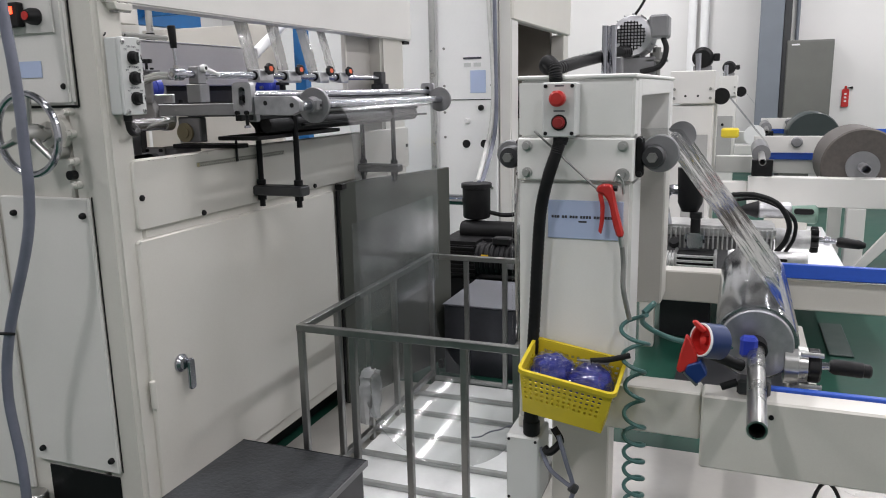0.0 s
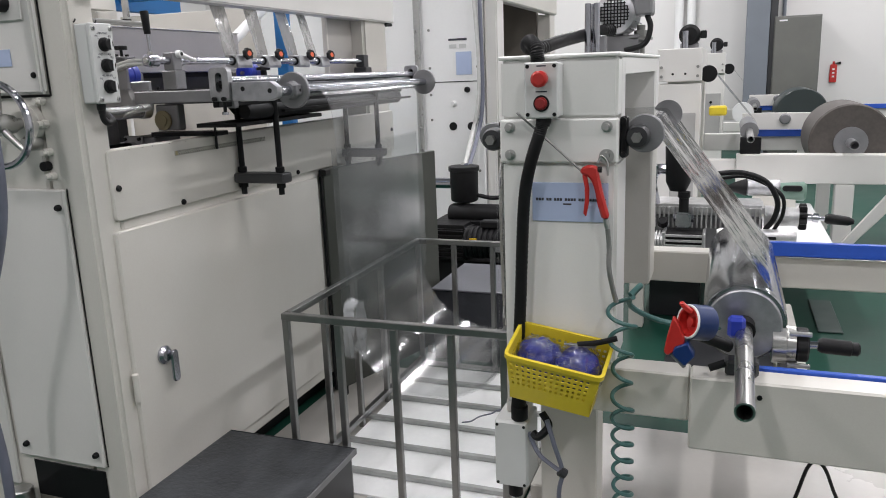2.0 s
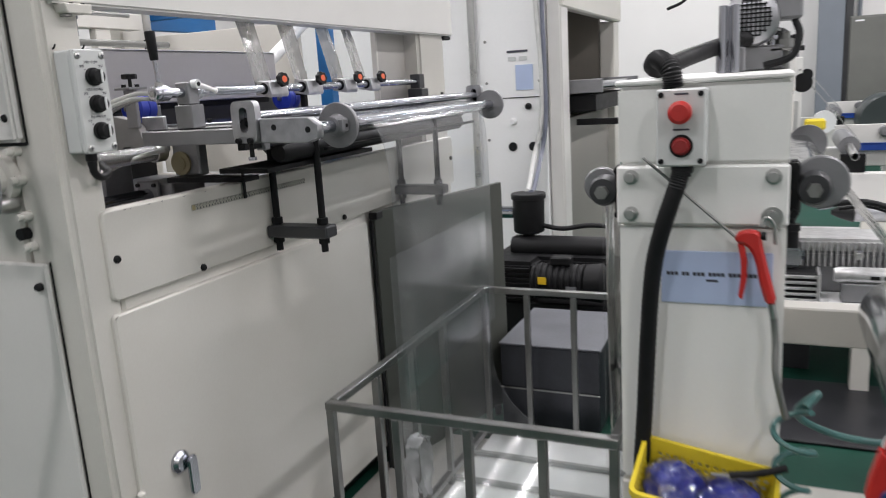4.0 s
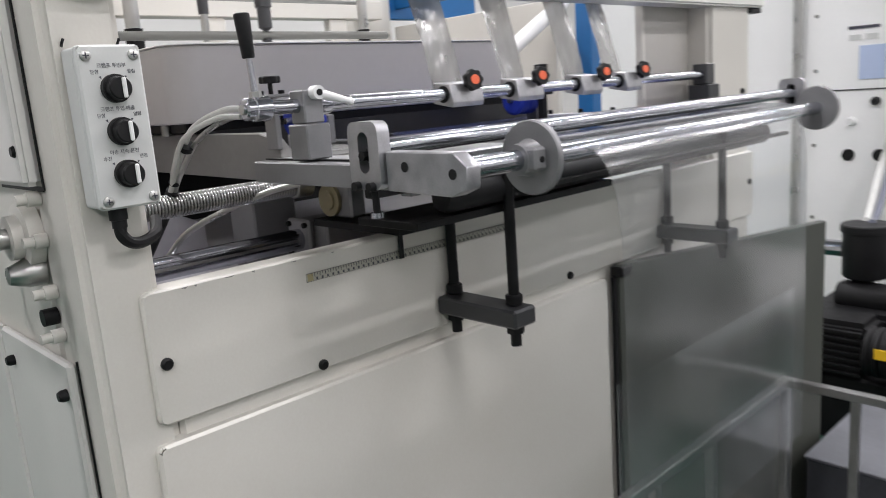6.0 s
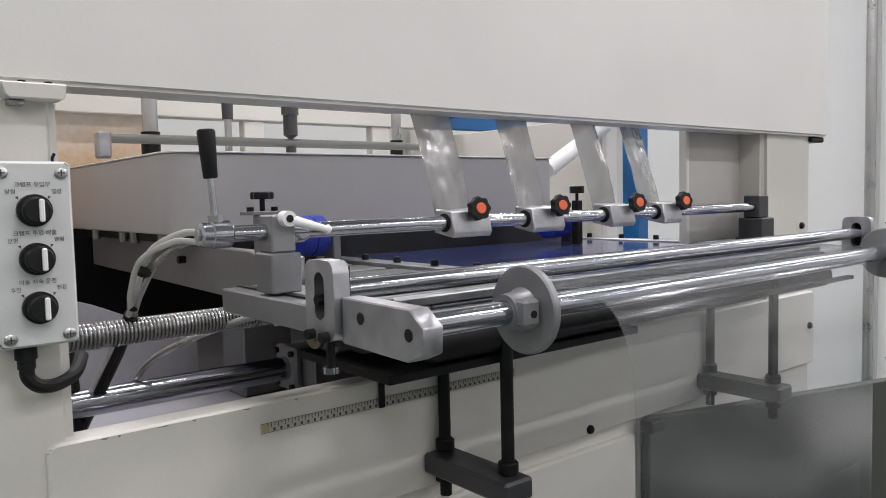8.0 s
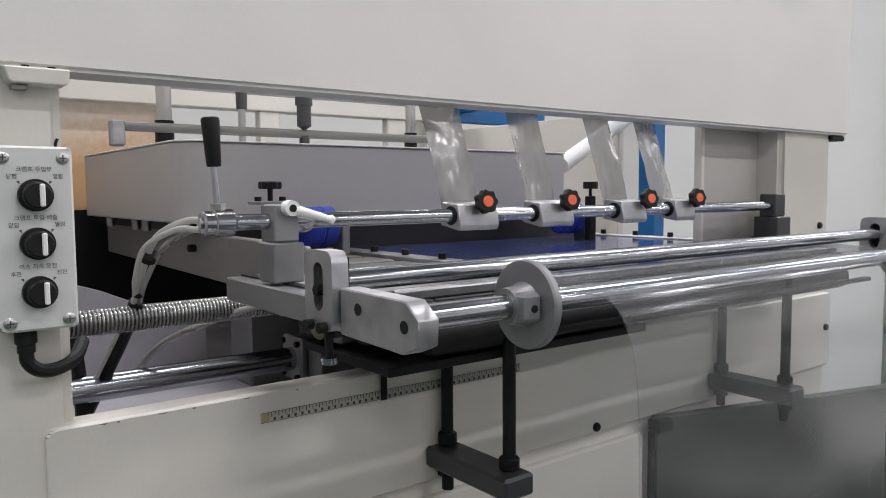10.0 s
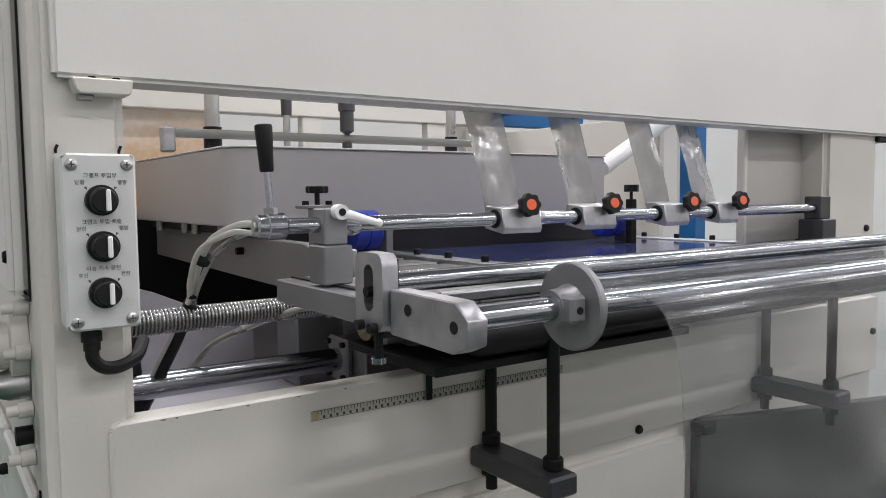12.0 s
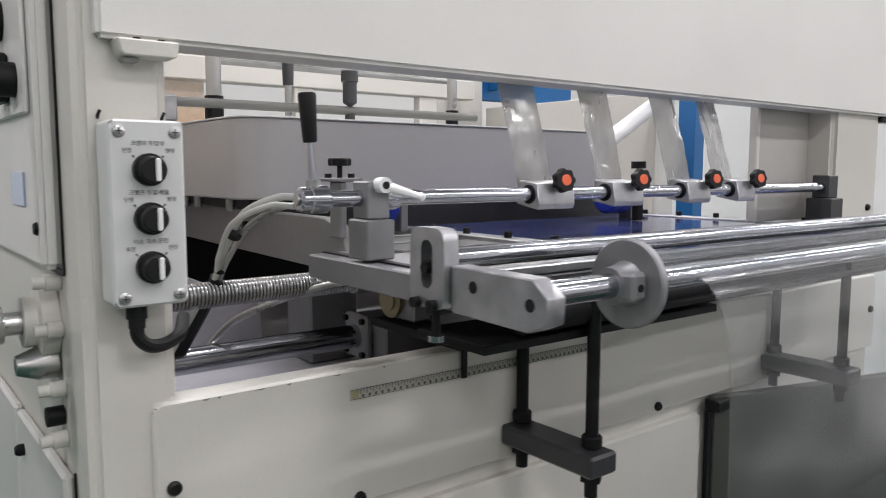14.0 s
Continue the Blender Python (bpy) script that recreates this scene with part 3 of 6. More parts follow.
for y0, y1 in ((1.684, 1.704), (3.03, 3.048)):
    part("slot_plate", ringwall(outer, inner, "y", y0, y1), ALU, feed, "slotted aluminium bearing plate")
    part("slot_back", box(-1.195, -1.14, y1 + 0.0005, y1 + 0.004, 1.37, 1.445, 0.001), BLACKOX, feed)
part("slot_bolt", rings([(0, 0.010), (0.5, 0.010), (0.55, 0.0065), (1, 0.0065)], (-1.167, 1.708, 1.408), (-1.167, 1.680, 1.408), seg=6), BLACKOX, feed)
for x in (-1.182, -1.152):
    part("plate_bolt", cyl((x, 1.686, 1.369), (x, 1.675, 1.369), 0.006, seg=12), BLACKOX, feed)
part("jack_screw", cyl((-1.160, 1.692, 1.362), (-1.160, 1.692, 1.330), 0.005, seg=10), BLACKOX, feed)
part("jack_foot", cyl((-1.160, 1.692, 1.334), (-1.160, 1.692, 1.327), 0.009, seg=12), CHROME, feed)
ARM = [(-1.134, 1.363), (-1.018, 1.360), (-0.993, 1.370), (-0.991, 1.396), (-1.013, 1.412), (-1.134, 1.413)]
arm = part("arm_plate", prism(ARM, "y", 1.692, 1.716, 0.0015), ALU, feed, "bright aluminium arm plate with bolt holes")
for x, z, r in ((-1.015, 1.387, 0.0065), (-1.098, 1.394, 0.0065)):
    part("bolt_hole", cyl((x, 1.6915, z), (x, 1.697, z), r, seg=14), BLACK, arm)
part("lower_roller", cyl((-1.069, 1.716, 1.383), (-1.069, 2.98, 1.383), 0.0145, seg=32, bevel=0.002), CHROME, feed, "polished chrome idler roller")
part("upper_roller", cyl((-1.167, 1.700, 1.416), (-1.167, 3.03, 1.416), 0.0125, seg=32), CHROME, feed, "polished chrome idler roller")
part("inner_roller", cyl((-1.125, 1.72, 1.368), (-1.125, 3.0, 1.368), 0.009, seg=20), DIMSTEEL, feed)
part("tie_bar", box(-1.22, -1.20, 1.72, 3.0, 1.345, 1.372, 0.002), BLACKOX, feed)
def edge_disc(y, s, r=0.0525):
    fl = part("edge_disc", rings([(0, r - 0.002), (0.2, r), (0.8, r), (1, r - 0.002)], (-1.069, y - 0.006, 1.383), (-1.069, y + 0.006, 1.383), seg=48), CASTGREY, feed, "round grey web-edge disc")
    part("disc_hub", rings([(0, 0.021), (0.85, 0.024), (1, 0.027)], (-1.069, y - s * 0.034, 1.383), (-1.069, y - s * 0.006, 1.383), seg=24), CASTGREY, fl)
    part("set_screw_block", box(-1.078, -1.036, y - s * 0.020 - 0.0125, y - s * 0.020 + 0.0125, 1.368, 1.400, 0.004), CASTGREY, fl)
    part("set_screw", cyl((-1.037, y - s * 0.020, 1.383), (-1.0345, y - s * 0.020, 1.383), 0.0045, seg=10), BLACK, fl)
edge_disc(1.902, 1)
edge_disc(2.93, -1, 0.05)
part("end_knob", rings([(0, 0.013), (0.6, 0.017), (1, 0.012)], (-1.069, 2.945, 1.383), (-1.069, 2.985, 1.383), seg=12), BLACKOX, feed)
part("lever_screw_block", box(-1.215, -1.19, 1.78, 1.80, 1.34, 1.395, 0.002), CASTGREY, feed)
part("drive_housing", prism([(2.02, 1.2975), (2.30, 1.2975), (2.34, 1.345), (1.96, 1.345)], "x", -1.36, -1.245, 0.006), BLACK, feed, "black drive housing under the table")
part("under_rail", box(-1.172, -1.158, 1.99, 3.0, 1.318, 1.326, 0.001), BLACKOX, feed)
part("pointer_bar", box(-1.345, -1.205, 1.80, 2.30, 1.285, 1.297, 0.001), BLACKOX, feed)
part("pointer_plate", box(-1.575, -1.33, 1.870, 1.93, 1.255, 1.268, 0.001), BLACKOX, feed)
part("scale_pointer", box(FX + 0.014, FX + 0.017, 1.874, 1.884, 1.215, 1.29, 0.0008), BLACKOX, feed)
part("bearing_housing", box(-1.56, -1.475, 1.885, 1.92, 1.272, 1.352, 0.004), CASTGREY, feed)
part("brass_bush", rings([(0, 0.03), (0.6, 0.03), (0.62, 0.018), (1, 0.018)], (-1.53, 1.884, 1.304), (-1.53, 1.872, 1.304), seg=24), mat("dull_brass", (0.30, 0.26, 0.16), 0.5, metal=0.4), feed)
part("rubber_roller", rings([(0, 0.02), (0.01, 0.025), (0.99, 0.025), (1, 0.02)], (-1.215, 1.86, 1.3255), (-1.215, 2.98, 1.3255), seg=32), BLACK, feed, "black rubber-covered roller under the web")

# table of plates behind the rollers
table = thing("feed_table", "grey slatted feed table with bolted rails and glossy blue film", "feed table", (-1.6, 2.3, 1.35))
part("bed", box(-1.93, -1.21, 1.875, 2.98, 1.355, 1.376, 0.002), DARKGREY, table)
part("bed_lip", box(-1.46, -1.21, 1.81, 1.874, 1.355, 1.376, 0.002), DARKGREY, table)
for i, x in enumerate((-1.30, -1.42, -1.54, -1.66, -1.78)):
    part("slat", box(x - 0.045, x + 0.045, 1.82 if x > -1.45 else 1.88, 2.085, 1.377, 1.387, 0.002), DIMSTEEL, table)
part("bolt_rail", box(-1.90, -1.24, 2.095, 2.135, 1.377, 1.394, 0.002), ALU, table)
part("bolt_rail", box(-1.90, -1.24, 2.915, 2.955, 1.377, 1.394, 0.002), ALU, table)
part("front_rail", box(-1.235, -1.212, 1.80, 2.96, 1.377, 1.390, 0.002), ALU, table)
for x in (-1.84, -1.73, -1.62, -1.505, -1.39, -1.28):
    for y in (2.113, 2.935):
        part("bolt", rings([(0, 0.0075), (0.85, 0.0075), (1, 0.006)], (x, y, 1.3935), (x, y, 1.4055), seg=12), BLACKOX, table)
part("film_bed", box(-1.92, -1.24, 2.136, 2.914, 1.378, 1.390, 0.001), mat("film_on_table", (0.055, 0.07, 0.20), 0.10, vary=0.4, scale=5, rvary=0.05), table, "taut glossy film with a blue cast")
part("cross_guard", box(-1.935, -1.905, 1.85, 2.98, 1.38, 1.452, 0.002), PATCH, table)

# lever rod with strip clamps
rod = thing("strip_clamp_rod", "chrome rod with a black-handled lever and sliding clamps", "clamp rod", (-1.345, 2.2, 1.396))
RX, RZ = -1.345, 1.477
part("shaft", cyl((RX, 1.640, RZ), (RX, 2.94, RZ), 0.0105, seg=24), CHROME, rod)
collar = part("collar", rings([(0, 0.0125), (0.06, 0.0155), (0.35, 0.0155), (0.38, 0.0175), (0.94, 0.0175), (1, 0.0155)], (RX, 1.622, RZ), (RX, 1.662, RZ), seg=28), CHROME, rod)
part("collar_bolt", cyl((RX, 1.625, RZ), (RX, 1.619, RZ), 0.007, seg=12), STEEL, collar)
part("lever_nut", cyl((RX, 1.644, RZ + 0.015), (RX, 1.6435, RZ + 0.024), 0.009, seg=6), STEEL, rod)
part("lever_stem", rings([(0, 0.0048), (1, 0.0042)], (RX, 1.6435, RZ + 0.020), (RX, 1.6395, 1.551), seg=12), CHROME, rod)
part("lever_handle", rings([(0, 0.0078), (0.03, 0.0088), (0.93, 0.0112), (0.98, 0.0105), (1, 0.008)], (RX, 1.640, 1.546), (RX, 1.6365, 1.606), seg=20), BLACK, rod, "tapered black lever grip")
part("stand_base", box(-1.368, -1.320, 1.705, 1.747, 1.3985, 1.450, 0.002), CASTGREY, rod)
part("stand_clamp", box(-1.362, -1.326, 1.709, 1.743, 1.4505, 1.499, 0.002), CASTGREY, rod)
part("clamp_bush", rings([(0, 0.016), (0.7, 0.016), (1, 0.013)], (RX, 1.743, RZ), (RX, 1.768, RZ), seg=24), CHROME, rod)
part("crank_boss", rings([(0, 0.010), (1, 0.010)], (-1.328, 1.728, 1.494), (-1.312, 1.728, 1.494), seg=16), WHITEP, rod)
part("crank_bolt", cyl((-1.3125, 1.728, 1.494), (-1.3105, 1.728, 1.494), 0.005, seg=10), BLACK, rod)
part("crank_arm", rings([(0, 0.0075), (0.8, 0.0048), (0.86, 0.0048), (0.92, 0.0068), (1, 0.0045)], (-1.318, 1.732, 1.492), (-1.313, 1.787, 1.477), seg=14), WHITEP, rod, "white ratchet clamp lever")
part("end_stand_base", box(-1.375, -1.318, 2.905, 2.962, 1.397, 1.452, 0.002), DARKGREY, rod)
part("end_stand_clamp", box(-1.366, -1.328, 2.912, 2.955, 1.4525, 1.503, 0.002), DARKGREY, rod)
CL = [(2.008, 2.086, 2.054), (2.181, 2.257, 2.239), (2.386, 2.453, 2.450), (2.545, 2.605, 2.600)]
for y0, y1, yk in CL:
    body = part("strip_clamp", prism([(-1.372, 1.462), (-1.326, 1.454), (-1.322, 1.462), (-1.328, 1.494), (-1.368, 1.498)], "y", y0, y1, 0.0015), ALU, rod, "sliding aluminium strip clamp")
    part("bore_ring", cyl((RX, y0 - 0.0015, RZ), (RX, y0 + 0.001, RZ), 0.0145, seg=20), BLACKOX, body)
    d = Vector((1, -0.22, 0.12)).normalized()
    c = Vector((-1.322, yk, 1.497))
    bm = lobed(c, d, 0.0190, 0.0135, 7, None, 0.07)
    kb = part("star_knob", bm, BLACK, body, "black star knob with an orange cap")
    part("knob_stud", cyl(c - d * 0.012, c, 0.005, seg=10), STEEL, kb)
    part("cap", cyl(c + d * 0.0132, c + d * 0.0152, 0.0085, seg=20, bevel=0.0005), ORANGE, kb)
# metallic strips held by the clamps
def strip(y0, y1, lean, crumple):
    st = thing("foil_strip", "crumpled translucent silvery plastic strip hanging to its clamp", "plastic strip", (-1.37, (y0 + y1) / 2, 1.48), "hanging strips")
    bm = bmesh.new()
    rows = []
    for i in range(61):
        s = i / 60
        z = 1.478 + s * 0.50
        row = []
        for k in range(15):
            u = k / 14
            y = y0 + (y1 - y0) * u - lean * s * 3.0 * (0.55 + 0.45 * s)
            x = -1.376 - 0.05 * s + 0.003 * math.sin(3.1 * u + 5 * s + crumple) + 0.002 * noise.noise(Vector((u * 2 + crumple, s * 9, crumple))) + 0.0028 * abs(noise.noise(Vector((u * 3 + s * 6, s * 15 - u * 5, crumple)))) + 0.001 * abs(noise.noise(Vector((u * 7 - s * 9, s * 34 + u * 6, crumple))))
            row.append(bm.verts.new((x, y, z)))
        rows.append(row)
    for u, w in zip(rows, rows[1:]):
        for k in range(14):
            bm.faces.new((u[k], u[k + 1], w[k + 1], w[k]))
    part("ribbon", bm, FOIL, st)
strip(2.014, 2.094, 0.046, 1.0)
strip(2.200, 2.268, 0.052, 2.7)
strip(2.398, 2.464, 0.064, 4.1)
strip(2.540, 2.612, 0.072, 6.3)

# brass-coloured measuring rule on the panel
rule = thing("measuring_rule", "pale adhesive measuring rule with black tick marks", "ruler", (FX + 0.01, 1.92, 1.222))
part("tape", box(FX + 0.0103, FX + 0.0113, 1.692, 2.15, 1.2155, 1.2285, 0), RULE, rule)
ticks = bmesh.new()
for i in range(90):
    y = 1.702 + i * 0.005
    h = 0.0065 if i % 2 else 0.004
    box(FX + 0.0113, FX + 0.0116, y - 0.0005, y + 0.0005, 1.2283 - h, 1.2283, 0, ticks)
part("tick_marks", ticks, INK, rule, smooth=False)
part("border_line", box(FX + 0.0113, FX + 0.0116, 1.692, 2.15, 1.2281, 1.2286, 0), INK, rule)
part("border_line", box(FX + 0.0113, FX + 0.0116, 1.692, 2.15, 1.2154, 1.2159, 0), INK, rule)
part("yellow_end", box(FX + 0.0113, FX + 0.0116, 1.694, 1.704, 1.2165, 1.2275, 0), mat("dull_yellow", (0.42, 0.36, 0.20), 0.5), rule)
digits = bmesh.new()
for i in range(44):
    y = 1.711 + i * 0.010
    box(FX + 0.0113, FX + 0.0116, y - 0.0016, y + 0.0016, 1.2168, 1.2208, 0, digits)
part("digit_bars", digits, INK, rule, smooth=False)

# drop rods with a cross bar
def drop_rods(y, group="drop rod pairs"):
    th = thing("drop_rod_pair", "two black threaded rods joined by a grey clamp bar", "rod pair", (-1.25, y, 1.05), group)
    part("cross_bar", box(-1.3442, -1.163, y - 0.034, y + 0.020, 1.099, 1.130, 0.004), DARKGREY, th)
    for x in (-1.332, -1.193):
        part("rod", cyl((x, y, 1.060), (x, y, 1.36), 0.0092, seg=16), BLACKOX, th)
        part("collar", cyl((x, y, 1.1305), (x, y, 1.148), 0.0145, seg=16, bevel=0.002), BLACKOX, th)
        part("nut", cyl((x, y, 1.0975), (x, y, 1.082), 0.0155, seg=6), BLACKOX, th)
    return th
drop_rods(1.988)
drop_rods(2.720)

# conduit, shafts and cables inside the opening
SIDEGREY = mat("side_frame_grey", (0.27, 0.266, 0.263), 0.45, metal=0.2, vary=0.2, scale=6)
INSHEET = mat("lavender_grey_sheet", (0.42, 0.415, 0.45), 0.45, vary=0.2, scale=7)
CDX, CDZ = -1.56, 1.335
cond = thing("steel_conduit", "ribbed flexible steel conduit entering the carriage", "conduit", (-1.42, 1.5, 1.36))
ribs = []
for k in range(78):
    a = k / 78
    ribs += [(a, 0.0165), (a + 0.0020, 0.0184), (a + 0.0048, 0.0192), (a + 0.0080, 0.0192), (a + 0.0105, 0.0184), (a + 0.0124, 0.0165)]
part("ribbed_tube", rings(ribs, (CDX, 1.43, CDZ), (CDX - 0.012, 1.86, CDZ), seg=20), mat("conduit_steel", (0.36, 0.36, 0.36), 0.25, metal=1.0, vary=0.2, scale=12), cond)
part("end_ferrule", cyl((CDX, 1.432, CDZ), (CDX, 1.47, CDZ), 0.023, seg=20, bevel=0.002), STEEL, cond)
part("end_ferrule", cyl((CDX - 0.012, 1.83, CDZ), (CDX - 0.012, 1.866, CDZ), 0.023, seg=20, bevel=0.002), STEEL, cond)
shaft = thing("guide_shaft", "polished guide shaft with a square bolted flange", "guide shaft", (-1.677, 1.7, 1.2))
part("bar", cyl((-1.677, 1.44, 1.215), (-1.677, 1.90, 1.215), 0.021, seg=32), CHROME, shaft)
part("flange", box(-1.715, -1.64, 1.90, 1.915, 1.175, 1.255, 0.004), CASTGREY, shaft)
part("block", box(-1.72, -1.60, 1.915, 2.04, 1.17, 1.25, 0.004), CASTGREY, shaft)
for dx in (-0.028, 0.028):
    for dz in (-0.03, 0.03):
        part("bolt", cyl((-1.677 + dx, 1.901, 1.215 + dz), (-1.677 + dx, 1.893, 1.215 + dz), 0.0055, seg=10), BLACKOX, shaft)
part("lower_bar", cyl((-1.60, 1.44, 1.17), (-1.60, 1.95, 1.17), 0.017, seg=24), CHROME, shaft)
cab = thing("cable_bundle", "two pale flexible cables tied with black straps", "cables", (-1.6, 1.7, 1.3))
for d, e, r, m in ((0.0, 0.0, 0.0048, WHITEH), (0.012, 0.006, 0.0040, STEEL), (0.010, -0.012, 0.0040, WHITEH)):
    part("cable", hose([(-1.365, 1.640 + e, 1.478 - d), (-1.40, 1.622 + e, 1.478 - d), (-1.47, 1.606 + e * 1.3, 1.455 - d * 1.3), (-1.52, 1.600 + e * 0.8, 1.405 - d), (-1.56, 1.602 + e * 0.4, 1.36 - d * 0.3), (-1.64, 1.59 + e, 1.27), (-1.74, 1.56 + e, 1.145)], r), m, cab)
part("strap", cyl((-1.490, 1.602, 1.432), (-1.496, 1.601, 1.426), 0.0125, seg=14), BLACK, cab)
part("strap", cyl((-1.545, 1.601, 1.376), (-1.549, 1.601, 1.371), 0.0085, seg=14), BLACK, cab)
part("sleeve", hose([(-1.56, 1.602, 1.36), (-1.60, 1.598, 1.315), (-1.64, 1.59, 1.27), (-1.74, 1.56, 1.145)], 0.010), BLACK, cab, "black sleeve round the cables")
cab2 = thing("cable_bundle", "black flexible cable and thin grey air line inside the frame", "cables", (-1.7, 1.6, 1.2))
part("cable", hose([(-1.75, 1.50, 1.50), (-1.73, 1.52, 1.42), (-1.70, 1.54, 1.34), (-1.70, 1.55, 1.24), (-1.72, 1.56, 1.13)], 0.011), BLACK, cab2)
part("air_line", hose([(-1.50, 1.80, 1.345), (-1.54, 1.76, 1.335), (-1.60, 1.70, 1.305), (-1.66, 1.66, 1.27), (-1.70, 1.63, 1.22)], 0.0055), STEEL, cab2)
part("inner_tray", box(-2.9, FX - 0.14, 1.48, 3.0, 1.125, 1.14, 0.002), INSHEET, machine)
part("side_frame_plate", prism([(-2.70, 1.352), (-1.63, 1.338), (-1.612, 1.345), (-1.610, 1.37), (-1.622, 1.40), (-1.648, 1.420), (-1.69, 1.430), (-2.70, 1.434)], "y", 1.845, 1.87, 0.002), SIDEGREY, machine, "grey curved side frame plate")
for x, z in ((-1.66, 1.345), (-2.0, 1.40)):
    part("cap_screw", cyl((x, 1.846, z), (x, 1.83, z), 0.008, seg=12), BLACKOX, machine)
part("inner_box", box(-1.90, -1.80, 1.875, 1.98, 1.14, 1.30, 0.004), CASTGREY, machine)
part("slanted_sheet", prism([(1.56, 1.36), (1.66, 1.325), (1.862, 1.232), (1.866, 1.1405), (1.56, 1.1405)], "x", -2.006, -2.0, 0.001), INSHEET, machine, "pale lavender-grey sheet inside the frame")
part("bearing_bracket", box(-1.635, -1.560, 1.872, 1.884, 1.335, 1.425, 0.003), ALU, machine)
for z in (1.352, 1.378):
    part("cap_screw", cyl((-1.595, 1.872, z), (-1.595, 1.856, z), 0.0085, seg=12), BLACKOX, machine)
# Black sheet standing in for the shade at the back of the opening.
part("recess_shade", box(-2.72, -2.70, 1.50, 3.0, 1.14, 1.47, 0.002), BLACKOX, machine)

# hood over the table
hood = thing("heater_hood", "satin grey sheet-metal hood above the feed table", "hood", (-2.2, 2.3, 1.47))
def hood_plan(grow):
    pts = [(-2.62, 1.775 - grow), (-2.62, 2.812 + grow), (-1.872 + grow, 2.812 + grow)]
    r = 0.055
    for k in range(9):
        t = radians(k * 90 / 8)
        pts.append((-1.872 + grow - r + r * math.cos(t), 1.775 - grow + r - r * math.sin(t)))
    return pts
part("shell", prism(hood_plan(0.0), "z", 1.456, 1.612, 0.003), HOODGREY, hood)
part("rim", prism(hood_plan(0.002), "z", 1.6125, 1.6158, 0.0008), WHITE, hood)
part("gasket", box(-2.60, -1.90, 1.80, 2.79, 1.437, 1.4555, 0.002), BLACK, hood)
for x in (-2.46, -2.24, -2.16, -1.98):
    part("hanger_bolt", cyl((x, 1.795, 1.432), (x, 1.795, 1.456), 0.010, seg=10), DIMSTEEL, hood)
rail = thing("pipe_rail", "grey pipe rail with valves above the hood", "pipe rail", (-2.2, 2.2, 1.61))
part("pipe", cyl((-2.2, 1.74, 1.662), (-2.2, 2.62, 1.662), 0.011), GREYPAINT, rail)
part("elbow", box(-2.212, -2.185, 1.735, 1.765, 1.6175, 1.675, 0.004), ALU, rail)
for y, r in ((1.86, 0.017), (2.55, 0.014)):
    part("upright", cyl((-2.22, y, 1.6175), (-2.22, y, 1.94), r), STEEL, rail)
    part("sleeve", cyl((-2.22, y, 1.617), (-2.22, y, 1.68), r + 0.004), BLACKOX, rail)
part("valve", rings([(0, 0.013), (0.25, 0.013), (0.26, 0.007), (0.4, 0.007), (0.45, 0.018), (0.8, 0.018), (0.82, 0.022), (1, 0.022)], (-2.2, 2.205, 1.6175), (-2.2, 2.205, 1.76), seg=16), DARKGREY, rail)
part("grip_stem", cyl((-2.25, 2.06, 1.6175), (-2.25, 2.06, 1.72), 0.009, seg=14), STEEL, rail)
part("grip", rings([(0, 0.013), (0.9, 0.015), (1, 0.012)], (-2.25, 2.06, 1.72), (-2.25, 2.06, 1.79), seg=16), DARKGREY, rail)
part("cross_pipe", cyl((-2.5, 1.95, 1.80), (-2.5, 2.75, 1.80), 0.009), DIMSTEEL, rail)
part("far_end_wall", box(-2.9, -2.06, 3.262, 3.29, 1.12, 1.765, 0.003), CREAM, machine)
frame_in = thing("inner_frame", "cream inner crossbeams behind the hood", "frame", (-2.7, 2.3, 1.6))
part("beam", box(-2.85, -2.78, 1.5, 3.1, 1.78, 1.85, 0.003), CREAM, frame_in)
part("beam", box(-2.83, -2.79, 2.35, 2.42, 1.45, 1.78, 0.003), CREAM, frame_in)
part("beam", box(-2.83, -2.79, 2.85, 2.93, 1.45, 1.78, 0.003), CREAM, frame_in)
blue = thing("blue_guard_frame", "blue painted upright and crossbar inside the machine", "guard frame", (-1.95, 3.17, 1.14))
part("upright", box(-1.935, -1.875, 3.205, 3.257, 1.14, 1.93, 0.003), BLUEP, blue)
part("crossbar", box(-2.97, -2.93, 3.22, 3.80, 1.80, 1.92, 0.003), BLUEP, blue)
part("side_bar", box(-2.93, -1.875, 3.300, 3.33, 1.84, 1.92, 0.003), BLUEP, blue)
part("brace", box(-1.93, -1.88, 3.2575, 3.2995, 1.85, 1.91, 0.002), BLUEP, blue)
duct = thing("white_pipe", "thick white plastic pipe slanting above the hood", "pipe", (-1.95, 3.0, 1.62))
part("tube", cyl((-1.95, 2.88, 1.585), (-2.05, 3.30, 1.755), 0.024, seg=24), WHITE, duct)
for y, w in ((2.007, 0.065), (2.715, 0.072)):
    bw = thing("blue_press_wheel", "blue rubber press wheel on the feed table", "press wheel", (-1.77, y, 1.39), "press wheels")
    part("tyre", rings([(0, 0.033), (0.08, 0.040), (0.45, 0.040), (0.5, 0.037), (0.55, 0.040), (0.92, 0.040), (1, 0.033)], (-1.77, y - w / 2, 1.446), (-1.77, y + w / 2, 1.446), seg=28), BLUE, bw)
    part("axle", cyl((-1.77, y - 0.05, 1.446), (-1.77, y + 0.07, 1.446), 0.007, seg=12), STEEL, bw)
    part("bracket", box(-1.79, -1.75, y + 0.045, y + 0.062, 1.391, 1.452, 0.002), CASTGREY, bw)
